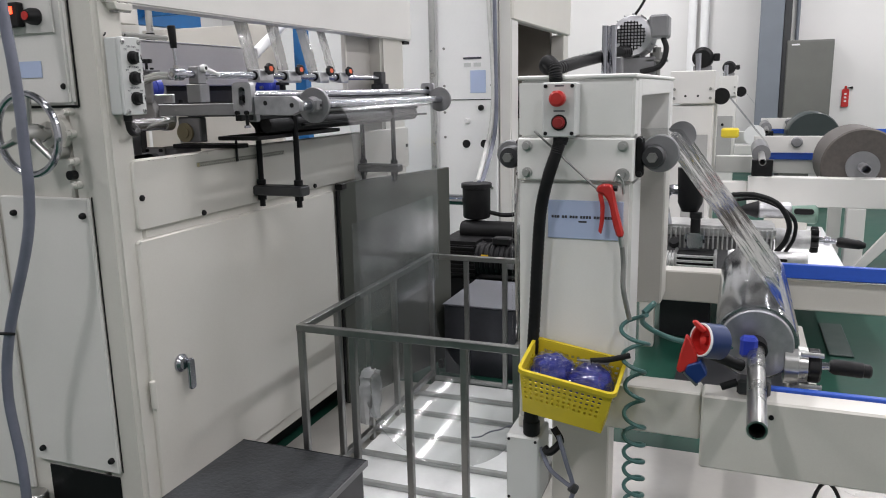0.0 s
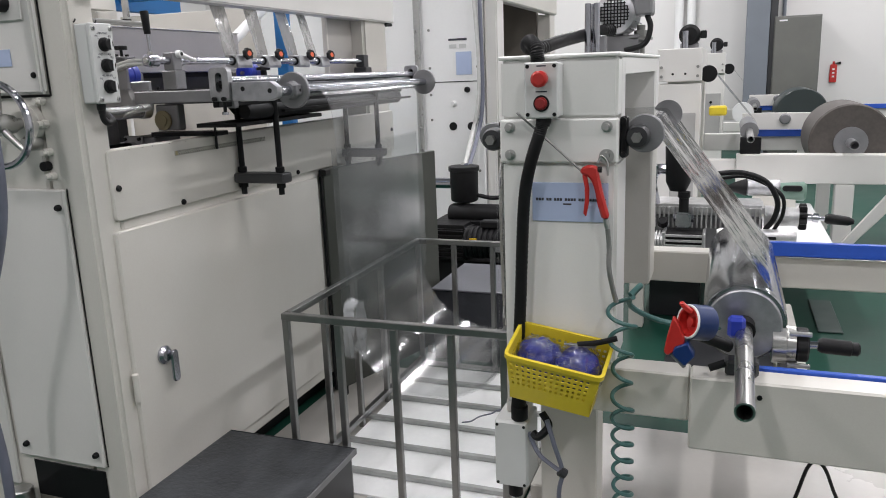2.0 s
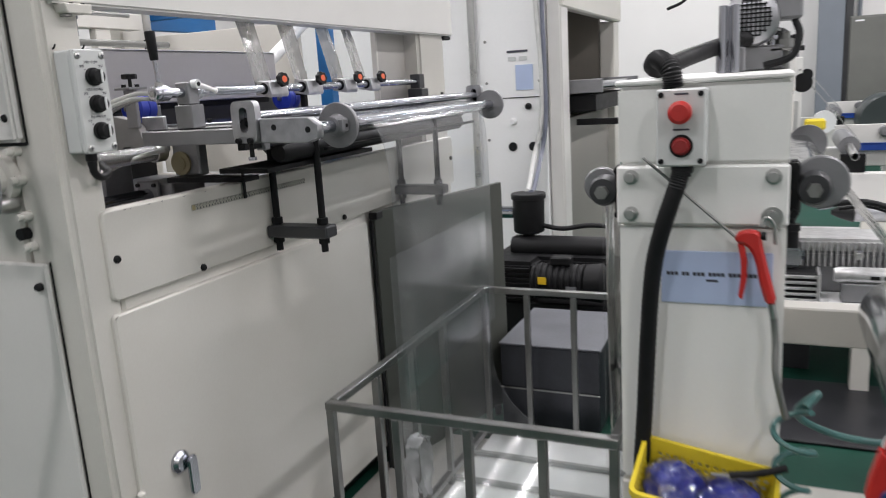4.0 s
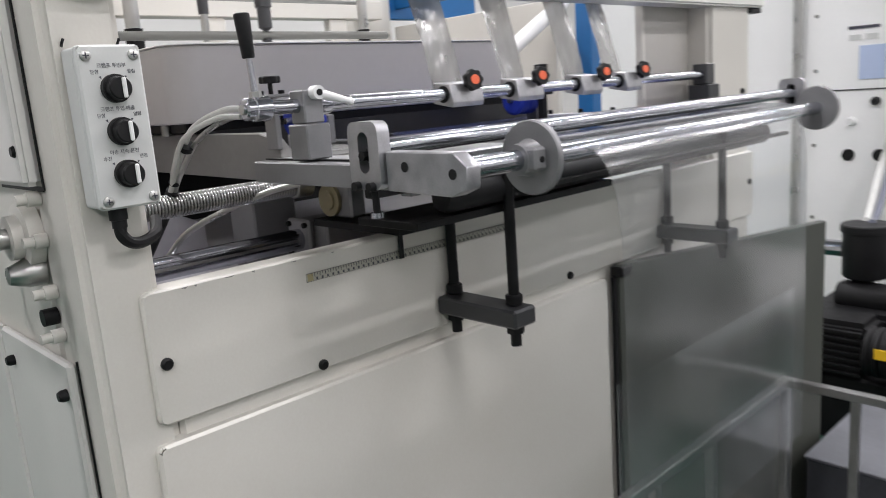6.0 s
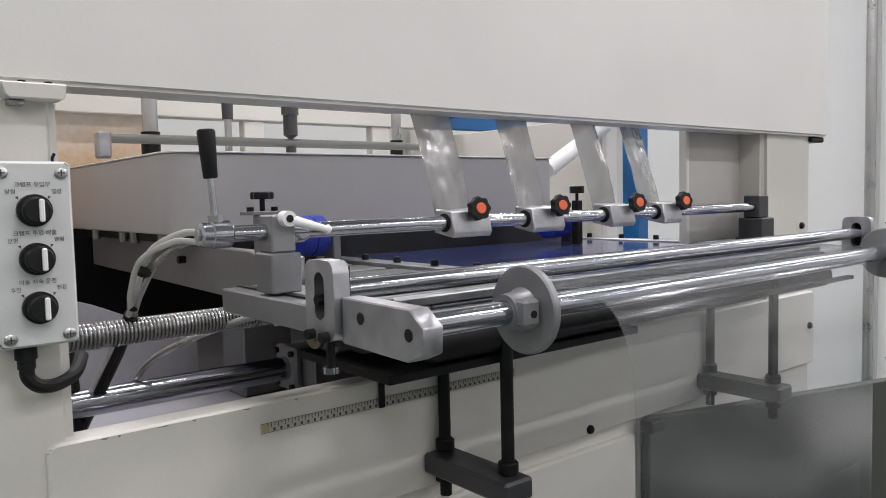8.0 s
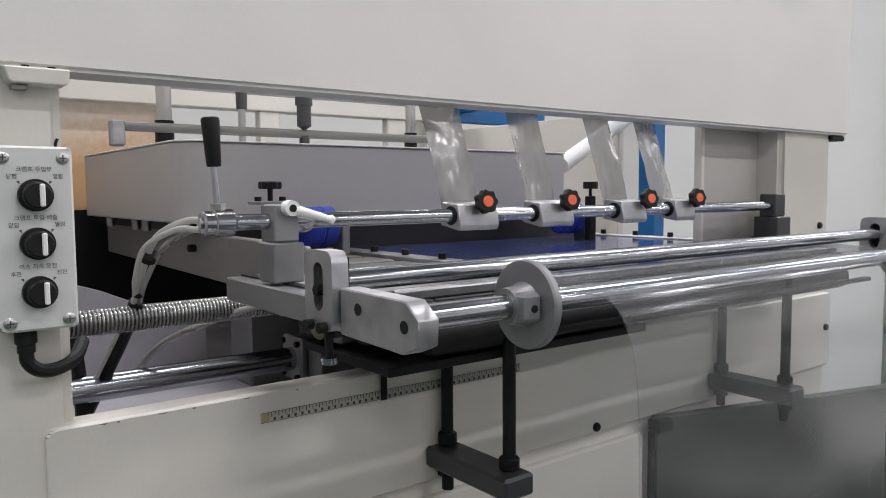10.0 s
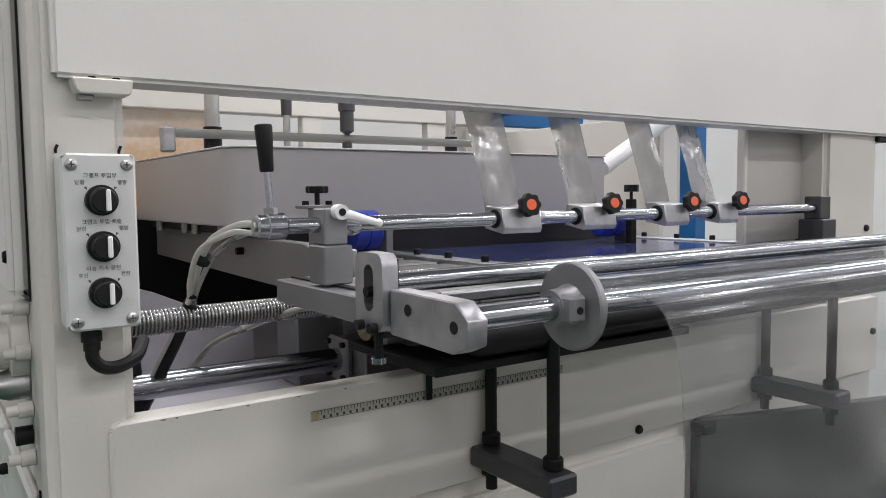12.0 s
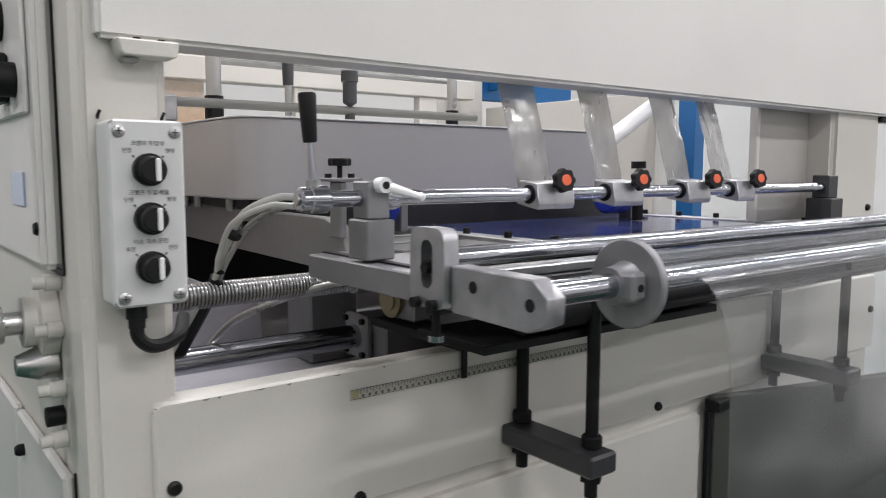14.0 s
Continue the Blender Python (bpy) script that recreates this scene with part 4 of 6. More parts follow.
sk1 = thing("stand_knob", "black star knob on a bolted grey clamp stand", "knob", (-1.625, 1.845, 1.40))
part("post", box(-1.643, -1.607, 1.832, 1.8445, 1.40, 1.4935, 0.002), CASTGREY, sk1)
part("cap", box(-1.650, -1.600, 1.812, 1.872, 1.494, 1.500, 0.001), CASTGREY, sk1)
for y in (1.820, 1.864):
    part("cap_bolt", cyl((-1.625, y, 1.500), (-1.625, y, 1.507), 0.006, seg=12), BLACKOX, sk1)
part("stem", cyl((-1.625, 1.842, 1.500), (-1.625, 1.842, 1.522), 0.0045, seg=10), BLACKOX, sk1)
part("star_grip", lobed((-1.625, 1.842, 1.520), (0, 0, 1), 0.0195, 0.0125, 6, None, 0.09), BLACK, sk1)
sk = thing("stand_knob", "small black clamp knob on a bracket", "knob", (-1.70, 2.722, 1.39))
part("post", box(-1.71, -1.69, 2.712, 2.732, 1.391, 1.50, 0.002), BLACKOX, sk)
part("cross", box(-1.712, -1.688, 2.687, 2.757, 1.455, 1.467, 0.002), BLACKOX, sk)
part("knob", rings([(0, 0.004), (0.5, 0.004), (0.51, 0.018), (1, 0.018)], (-1.70, 2.722, 1.50), (-1.70, 2.722, 1.535), seg=10), BLACK, sk)

# grey panel beside the door
gp = thing("grey_side_panel", "dark grey sheet-metal panel standing slightly ajar beside the door", "panel", (-1.24, 2.8, FZ))
bm = prism(rounded(0, 0.71, 0.16, 1.072, 0.003), "y", 0, 0.022, 0.002)
bmesh.ops.transform(bm, matrix=Matrix.Translation((-1.330, 2.503, 0)) @ Matrix.Rotation(math.atan2(3.15 - 2.503, -1.14 + 1.330), 4, "Z"), verts=bm.verts)
part("sheet", bm, mat("olive_grey_paint", (0.066, 0.070, 0.060), 0.5, vary=0.16, scale=3, bump=0.05, fine=160), gp)
part("catch", box(-1.343, -1.312, 2.487, 2.530, 1.048, 1.0715, 0.003), BLACKOX, gp)
part("edge_strip", box(-1.342, -1.333, 2.488, 2.500, 0.17, 1.046, 0.001), BLACKOX, gp)
for x, y in ((-1.318, 2.53), (-1.152, 3.09)):
    part("leg", box(x - 0.012, x + 0.012, y - 0.012, y + 0.012, FZ, 0.17, 0.002), BLACKOX, gp)

# ---- hanging film ----
web = thing("film_web", "clear plastic film hanging from the chrome roller", "plastic film", (-1.05, 2.4, 0.9))
prof = [(-1.40, 1.3945), (-1.28, 1.3955), (-1.18, 1.4035), (-1.15, 1.402), (-1.11, 1.4)]
prof += [(-1.069 + 0.0155 * math.sin(radians(a)), 1.383 + 0.0155 * math.cos(radians(a))) for a in range(-20, 91, 10)]
prof += [(-1.0535 + 0.030 * (1 - math.exp(-u / 0.05)), 1.383 - u) for u in [0.73 * (k / 34) ** 1.5 for k in range(1, 35)]]
part("hanging_sheet", sheet(prof, 1.955, 2.86, 26, 0.007, 3.0, None, 0.10, 12), FILM, web)
BEAD = film_mat("film_edge", (0.96, 0.965, 0.97), 0.8, 0.1, 0.05)
def necked(i, y, side):
    return y + side * 0.10 * (1 - math.exp(-9 * max(0.0, (i - 12) / (len(prof) - 13))))
for y, side in ((1.955, 1), (2.86, -1)):
    part("film_edge", hose([(x, necked(i, y, side), z) for i, (x, z) in enumerate(prof) if i > 6], 0.0009, seg=6, smooth_path=False), BEAD, web)
loop = thing("film_loop", "slack loop of clear film at the bottom of the web", "plastic film", (-0.75, 2.4, 0.30))
lp = [(-1.044, 1.0 - 0.05 * k) for k in range(0, 11)]
lp += [(-0.745 - 0.299 * math.cos(radians(a)), 0.5 - 0.299 * math.sin(radians(a))) for a in range(10, 171, 10)]
lp += [(-0.446, 0.5 + 0.05 * k) for k in range(0, 11)]
part("loop_sheet", sheet(lp, 2.056, 2.760, 22, 0.01, 9.0), LOOPFILM, loop)
curl = bmesh.new()
rows = []
for i, p in enumerate(spline([(-1.02, 2.012, 0.33), (-1.02, 2.005, 0.42), (-1.02, 2.012, 0.48), (-1.02, 2.040, 0.512), (-1.02, 2.080, 0.500), (-1.02, 2.103, 0.45), (-1.02, 2.098, 0.39), (-1.02, 2.070, 0.33)], 6)):
    rows.append([curl.verts.new((p.x + 0.010 * k + 0.010 * noise.noise(Vector((i * 0.3, k * 0.9, 2.0))), p.y + 0.008 * noise.noise(Vector((i * 0.45, k * 0.8, 7.0))), p.z + 0.007 * noise.noise(Vector((i * 0.5, k * 0.7, 4.0))))) for k in range(5)])
for u, w in zip(rows, rows[1:]):
    for k in range(4):
        curl.faces.new((u[k], u[k + 1], w[k + 1], w[k]))
part("folded_edge", curl, FOLDED, loop, "crumpled milky fold at the film edge")
for y in (2.056, 2.760):
    part("film_edge", hose([(x, y, z) for x, z in lp], 0.0011, seg=6, smooth_path=False), BEAD, loop)

# ---- guard cage round the loop ----
CAGE = mat("cage_steel", (0.28, 0.28, 0.275), 0.33, metal=0.9, vary=0.2, scale=10)
cage = thing("guard_cage", "low square-tube steel guard rail with a slatted white floor tray", "guard rail", (-0.78, 2.37, FZ))
def bar(p0, p1, s=0.011):
    a, b = Vector(p0), Vector(p1)
    lo = [min(u, v) - s for u, v in zip(a, b)]
    hi = [max(u, v) + s for u, v in zip(a, b)]
    return box(lo[0], hi[0], lo[1], hi[1], lo[2], hi[2], 0.002)
CX0, CX1, CY0, CY1, CZ = -1.118, -0.43, 1.832, 2.905, 0.712
for p0, p1 in (((CX0, CY0, CZ), (CX1, CY0, CZ)), ((CX0, CY0 + 0.023, CZ), (CX0, CY1 - 0.023, CZ)), ((CX0, CY1, CZ), (CX1, CY1, CZ)), ((CX1, CY0 + 0.023, CZ), (CX1, CY1 - 0.023, CZ))):
    part("top_rail", bar(p0, p1), CAGE, cage)
for x, y in [(CX0, CY0), (-0.94, CY0), (-0.76, CY0), (-0.585, CY0), (CX1, CY0), (CX0, 2.06), (CX0, 2.285), (CX0, 2.515), (CX0, CY1), (-0.954, CY1), (-0.782, CY1), (-0.61, CY1), (CX1, CY1)]:
    part("post", box(x - 0.010, x + 0.010, y - 0.010, y + 0.010, FZ, CZ - 0.0112, 0.002), CAGE, cage)
part("tray", box(CX0 + 0.012, CX1 - 0.012, CY0 + 0.012, CY1 - 0.012, FZ + 0.002, FZ + 0.012, 0.001), TRAYW, cage)
for i in range(6):
    y = 1.96 + i * 0.19
    part("floor_slat", box(CX0 - 0.02, CX1 + 0.01, y - 0.009, y + 0.009, FZ + 0.0125, FZ + 0.030, 0.002), SLATST, cage)
for x in (CX0, CX1):
    part("floor_rail", box(x - 0.011, x + 0.011, CY0 + 0.012, CY1 - 0.012, FZ + 0.035, FZ + 0.056, 0.002), CAGE, cage)

# step box in front of the door
stp = thing("step_box", "low black step box with a worn ribbed rubber top", "step", (-1.12, 1.55, FZ))
part("body", box(-1.338, -0.905, 1.30, 1.795, FZ, 0.305, 0.005), PATCH, stp)
part("rubber_top", box(-1.345, -0.896, 1.293, 1.802, 0.3055, 0.320, 0.004), mat("worn_rubber", (0.048, 0.052, 0.058), 0.42, vary=0.3, scale=9, bump=1.0, fine=70, rvary=0.2, stain=(0.022, 0.024, 0.028), span=(0.42, 0.85)), stp)
part("edge_strip", box(-1.345, -0.896, 1.8025, 1.806, 0.300, 0.3195, 0.001), RUBBER, stp)
part("edge_strip", box(-0.8955, -0.892, 1.293, 1.806, 0.300, 0.3195, 0.001), CASTGREY, stp)
# ---- unwinder column ----
unw = thing("unwinder_stand", "cream steel film unwinder column with rollers and a motor on top", "unwinder", (-0.25, 1.73, FZ))
UX0, UX1 = -0.396, -0.118
part("column", box(UX0, UX1, 1.735, 1.90, 0.69, 1.198, 0.008, seg=2), COLWHITE, unw)
part("head_plate", box(UX0 - 0.002, UX1 + 0.002, 1.722, 1.745, 1.196, 1.300, 0.004), COLWHITE, unw)
part("head_front", box(UX0, UX1, 1.730, 1.80, 1.301, 1.437, 0.006, seg=2), COLWHITE, unw)
part("head_side", box(UX1 - 0.012, UX1, 1.80, 1.86, 1.199, 1.437, 0.002), COLWHITE, unw)
part("head_side", box(UX0, UX0 + 0.012, 1.80, 2.72, 1.30, 1.437, 0.002), COLWHITE, unw)
part("head_side", box(UX1 - 0.012, UX1, 1.86, 2.72, 1.395, 1.437, 0.002), COLWHITE, unw)
part("head_back", box(UX0, UX1, 2.70, 2.80, 1.199, 1.437, 0.006), COLWHITE, unw)
part("head_top", box(UX0 - 0.004, UX1 + 0.004, 1.724, 2.80, 1.438, 1.448, 0.003), COLWHITE, unw)
part("rear_column", box(-0.213, UX1, 2.62, 2.80, 0.655, 1.198, 0.006), CREAM, unw)
part("leg", box(UX0, UX0 + 0.09, 2.62, 2.80, FZ, 1.198, 0.006), CREAM, unw)
part("foot_rail", box(UX0, UX0 + 0.09, 1.97, 2.62, FZ, FZ + 0.06, 0.004), CREAM, unw)
part("leg", box(UX0 + 0.06, UX1 - 0.06, 1.86, 1.96, FZ, 0.689, 0.004), CREAM, unw)
for x in (-0.372, -0.141):
    for z in (1.281, 1.216):
        part("bolt", rings([(0, 0.013), (0.25, 0.013), (0.3, 0.008), (1, 0.008)], (x, 1.722, z), (x, 1.704, z), seg=12), STEEL, unw)
part("big_washer", cyl((-0.141, 1.7215, 1.213), (-0.141, 1.7165, 1.213), 0.017, seg=20), STEEL, unw)
part("base_beam", box(UX0, 0.060, 1.735, 1.815, 0.565, 0.685, 0.004), CREAM, unw)
part("front_beam", box(0.062, 1.60, 1.690, 1.770, 0.515, 0.700, 0.005), CREAM, unw)
part("blue_strip", box(0.20, 1.60, 1.772, 1.79, 0.690, 0.706, 0.002), BLUEST, unw)
part("rear_beam", box(UX0 + 0.091, 1.60, 2.805, 2.89, 0.62, 0.737, 0.005), CREAM, unw)
part("blue_strip", box(0.15, 1.60, 2.78, 2.803, 0.742, 0.792, 0.002), BLUEST, unw)
part("blue_backing", box(0.15, 1.60, 2.775, 2.804, 0.735, 0.741, 0.001), STEEL, unw)
part("leg", box(1.4, 1.5, 1.70, 1.77, FZ, 0.514, 0.005), CREAM, unw)
part("leg", box(1.4, 1.5, 2.81, 2.88, FZ, 0.619, 0.005), CREAM, unw)
part("beam_screw", cyl((0.215, 1.691, 0.665), (0.215, 1.686, 0.665), 0.006, seg=10), BLACKOX, unw)
def idler(x, z, s, rd):
    part("idler_roller", cyl((x, 1.80, z), (x, 2.70, z), 0.024, seg=28), CHROME, unw)
    part("roller_disc", rings([(0, rd - 0.003), (0.2, rd), (0.8, rd), (1, rd - 0.003)], (x + s * 0.012, 1.815, z + 0.005), (x + s * 0.012, 1.83, z + 0.005), seg=36), CASTGREY, unw)
    part("roller_disc", rings([(0, rd), (1, rd)], (x + s * 0.012, 2.55, z + 0.005), (x + s * 0.012, 2.565, z + 0.005), seg=36), CASTGREY, unw)
    blk = part("pillow_block", rings([(0, 0.029), (0.6, 0.029), (1, 0.024)], (x, 1.80, z), (x, 1.765, z), seg=24), DARKGREY, unw)
    part("block_base", box(min(x - s * 0.022, x - s * 0.04), max(x - s * 0.022, x - s * 0.04), 1.768, 1.80, z - 0.048, z + 0.048, 0.004), BLACKOX, unw)
    part("hex_bolt", cyl((x, 1.765, z), (x, 1.748, z), 0.0125, seg=6), DIMSTEEL, blk)
    for dz in (-0.040, 0.040):
        part("block_bolt", cyl((x - s * 0.030, 1.768, z + dz), (x - s * 0.030, 1.752, z + dz), 0.007, seg=8), BLACKOX, blk)
idler(-0.078, 1.252, 1, 0.046)
idler(-0.432, 1.248, -1, 0.035)

btn = thing("button_box", "grey push-button box with red mushroom stop and red button", "button box", (-0.28, 1.71, 1.37))
part("body", box(-0.320, -0.244, 1.672, 1.7295, 1.306, 1.430, 0.004), PLASTIC, btn)
part("lid", box(-0.321, -0.243, 1.664, 1.6715, 1.305, 1.431, 0.003), PLASTIC, btn)
for x in (-0.313, -0.251):
    for z in (1.314, 1.422):
        part("screw", cyl((x, 1.665, z), (x, 1.661, z), 0.0045, seg=12), BLACKOX, btn)
part("stop_button", rings([(0, 0.012), (0.35, 0.012), (0.4, 0.0185), (0.85, 0.0185), (1, 0.013)], (-0.281, 1.664, 1.394), (-0.281, 1.632, 1.394), seg=28), RED, btn, "red mushroom emergency stop")
part("lamp_button", rings([(0, 0.0145), (0.5, 0.0145), (0.52, 0.0115), (1, 0.0105)], (-0.281, 1.664, 1.339), (-0.281, 1.648, 1.339), seg=24), REDDARK, btn, "dark red round push button")
part("button_collar", torus((-0.281, 1.662, 1.339), (0, 1, 0), 0.0165, 0.0022, 28, 6), BLACK, btn)
part("label_bar", box(-0.294, -0.268, 1.6632, 1.6638, 1.364, 1.367, 0), INK, btn, smooth=False)
part("label_bar", box(-0.292, -0.270, 1.6632, 1.6638, 1.421, 1.424, 0), INK, btn, smooth=False)
bh = thing("black_cable_hose", "thick black corrugated cable hose hanging down the column", "cable hose", (-0.34, 1.69, 0.58))
hp = [(-0.281, 1.690, 1.305), (-0.290, 1.682, 1.27), (-0.312, 1.680, 1.20), (-0.330, 1.690, 1.12), (-0.340, 1.700, 1.0), (-0.347, 1.702, 0.85), (-0.355, 1.702, 0.70), (-0.355, 1.700, 0.57)]
part("hose", hose(spline(hp, 22), 0.0148, ribs=0.03, smooth_path=False, seg=12), BLACK, bh)
part("cable_gland", rings([(0, 0.018), (0.6, 0.018), (0.65, 0.0165), (1, 0.0165)], (-0.281, 1.690, 1.3055), (-0.284, 1.687, 1.288), seg=14), BLACKOX, bh)
part("end_gland", rings([(0, 0.018), (1, 0.020)], (-0.355, 1.700, 0.60), (-0.355, 1.700, 0.573), seg=14), BLACKOX, bh)
sgn = thing("notice_plate", "pale blue acrylic notice plate with a line of dark lettering", "sign", (-0.23, 1.733, 1.1))
part("plate", box(-0.321, -0.138, 1.7305, 1.7342, 1.053, 1.148, 0.001), SIGN, sgn)
tl = bmesh.new()
x = -0.312
for w in (0.021, 0.014, 0.021, 0.028, 0.021, 0.021, 0.014):
    for q in range(int(w / 0.007)):
        box(x, x + 0.0055, 1.7298, 1.7303, 1.104, 1.1105, 0, tl)
        x += 0.007
    x += 0.005
box(-0.245, -0.225, 1.7298, 1.7303, 1.094, 1.098, 0, tl)
tagged(part("lettering", tl, INK, sgn, smooth=False), kind="stuff")

gun = thing("air_blow_gun", "red air blow gun with long nozzle hung on the column", "air gun", (-0.18, 1.70, 1.1))
part("nozzle", cyl((-0.346, 1.690, 1.318), (-0.197, 1.700, 1.182), 0.0026, seg=8), DIMSTEEL, gun)
part("body", prism([(-0.198, 1.186), (-0.186, 1.194), (-0.166, 1.195), (-0.156, 1.188), (-0.155, 1.172), (-0.149, 1.145), (-0.142, 1.118), (-0.130, 1.074), (-0.136, 1.067), (-0.147, 1.068), (-0.158, 1.105), (-0.164, 1.138), (-0.172, 1.160), (-0.182, 1.170), (-0.197, 1.173)], "y", 1.691, 1.710, 0.005), RED, gun)
part("trigger", prism([(-0.194, 1.172), (-0.183, 1.170), (-0.177, 1.140), (-0.178, 1.105), (-0.184, 1.073), (-0.191, 1.080), (-0.187, 1.115), (-0.188, 1.145)], "y", 1.696, 1.705, 0.002), RED, gun)
part("end_collar", cyl((-0.158, 1.7005, 1.184), (-0.149, 1.7005, 1.184), 0.007, seg=14), BLACK, gun)
part("hook", hose([(-0.158, 1.70, 1.20), (-0.150, 1.70, 1.215), (-0.138, 1.705, 1.20), (-0.135, 1.705, 1.17)], 0.003, seg=6), STEEL, gun)
part("coupling", cyl((-0.139, 1.70, 1.068), (-0.134, 1.70, 1.045), 0.0065, seg=12), STEEL, gun)
part("air_hose", hose([(-0.134, 1.70, 1.045), (-0.130, 1.70, 1.0), (-0.128, 1.69, 0.95), (-0.118, 1.69, 0.90), (-0.110, 1.69, 0.87)], 0.006), DIMSTEEL, gun)
ch = thing("coiled_air_hose", "dark green coiled air hose hanging by the column", "coiled hose", (-0.10, 1.69, 0.2))
pts = []
for k in range(360):
    s = k / 359
    a = math.tau * (10 * s if s < 0.4 else 4 + (s - 0.4) * 16)
    stretch = 0.027 + 0.008 * math.sin(s * 17) * max(0.0, 1 - 2 * s) - 0.006 * s
    pts.append(Vector((-0.098 + 0.014 * s + stretch * math.cos(a), 1.690 + stretch * math.sin(a), 0.885 - 0.72 * s)))
part("coil", hose(pts, 0.0052, seg=8, smooth_path=False), GREENH, ch)
part("feed_line", hose([(-0.08, 1.71, 0.885), (-0.06, 1.74, 0.90), (-0.09, 1.78, 0.84), (-0.02, 1.82, 0.79), (0.08, 1.84, 0.775), (0.14, 1.86, 0.77)], 0.007), GREENH, ch)

jb = thing("junction_box", "grey steel junction box below the column", "junction box", (-0.37, 1.71, 0.4))
part("case", box(-0.419, -0.330, 1.690, 1.80, 0.345, 0.530, 0.004), PLASTIC, jb)
part("cover", box(-0.417, -0.332, 1.683, 1.6895, 0.347, 0.528, 0.003), PLASTIC, jb)
for x in (-0.410, -0.339):
    for z in (0.355, 0.520):
        part("screw", cyl((x, 1.684, z), (x, 1.681, z), 0.004, seg=10), BLACKOX, jb)
part("gland", cyl((-0.355, 1.705, 0.531), (-0.355, 1.705, 0.572), 0.022, seg=16, bevel=0.004), BLACK, jb)
part("bracket", box(-0.40, -0.34, 1.74, 1.79, 0.5305, 0.565, 0.003), CREAM, jb)
part("gland_below", cyl((-0.375, 1.73, 0.344), (-0.375, 1.73, 0.30), 0.02, seg=14), BLACK, jb)
wires = thing("loose_wires", "dark loose wires and clips below the basket", "wires", (-0.28, 1.68, 0.3))
part("wire", hose([(-0.33, 1.70, 0.50), (-0.30, 1.68, 0.455), (-0.26, 1.67, 0.43), (-0.235, 1.665, 0.42)], 0.006, seg=8), GREYH, wires)
part("wire", hose([(-0.275, 1.67, 0.555), (-0.255, 1.665, 0.49), (-0.235, 1.665, 0.42), (-0.243, 1.66, 0.36), (-0.24, 1.66, 0.20)], 0.006, seg=8), GREYH, wires)
part("wire", hose([(-0.295, 1.70, 0.56), (-0.275, 1.69, 0.53), (-0.30, 1.68, 0.50), (-0.315, 1.69, 0.505)], 0.010, seg=8), BLACK, wires)
part("clip", cyl((-0.241, 1.66, 0.425), (-0.228, 1.665, 0.415), 0.013, seg=10), DARKGREY, wires)

# yellow basket
bk = thing("plastic_basket", "yellow perforated plastic basket hung on the column", "basket", (-0.24, 1.65, 0.6))
def basket_wall():
    bm = bmesh.new()
    top, bot = [(-0.372, 1.725), (-0.112, 1.725), (-0.112, 1.560), (-0.372, 1.560)], [(-0.358, 1.715), (-0.126, 1.715), (-0.126, 1.572), (-0.358, 1.572)]
    zt, zb = 0.795, 0.688
    for i in range(4):
        a, b = top[i], top[(i + 1) % 4]
        c, d = bot[i], bot[(i + 1) % 4]
        nu, nv = (31, 13) if i in (0, 2) else (19, 13)
        g = [[bm.verts.new((
            (a[0] + (b[0] - a[0]) * u / nu) * (1 - v / nv) + (c[0] + (d[0] - c[0]) * u / nu) * v / nv,
            (a[1] + (b[1] - a[1]) * u / nu) * (1 - v / nv) + (c[1] + (d[1] - c[1]) * u / nu) * v / nv,
            zt + (zb - zt) * v / nv)) for u in range(nu + 1)] for v in range(nv + 1)]
        for v in range(nv):
            for u in range(nu):
                if u % 2 == 1 and v % 2 == 1 and 1 < u < nu - 1 and 1 < v < nv - 1:
                    continue
                bm.faces.new((g[v][u], g[v][u + 1], g[v + 1][u + 1], g[v + 1][u]))
    bm.faces.new([bm.verts.new((x, y, zb)) for x, y in bot])
    bmesh.ops.remove_doubles(bm, verts=bm.verts, dist=0.0004)
    bmesh.ops.recalc_face_normals(bm, faces=bm.faces[:])
    bmesh.ops.solidify(bm, geom=bm.faces[:], thickness=0.0025)
    return bm
tiltm = Matrix.Translation((-0.242, 1.725, 0.712)) @ Matrix.Rotation(radians(9), 4, "Y") @ Matrix.Rotation(radians(14), 4, "X") @ Matrix.Scale(0.87, 4) @ Matrix.Translation((0.242, -1.73, -0.715))
def tilted(bm):
    bmesh.ops.transform(bm, matrix=tiltm, verts=bm.verts)
    return bm
part("perforated_wall", tilted(basket_wall()), YELLOW, bk, smooth=False)
rim = ringwall(rounded(-0.379, -0.105, 1.553, 1.732, 0.02), rounded(-0.370, -0.114, 1.562, 1.723, 0.014), "z", 0.786, 0.799)
part("rim", tilted(rim), YELLOW, bk)
WRAP = film_mat("crinkled_wrap", (0.96, 0.96, 0.97), 1.7, 0.06, 0.0, 0.12, grain=60)
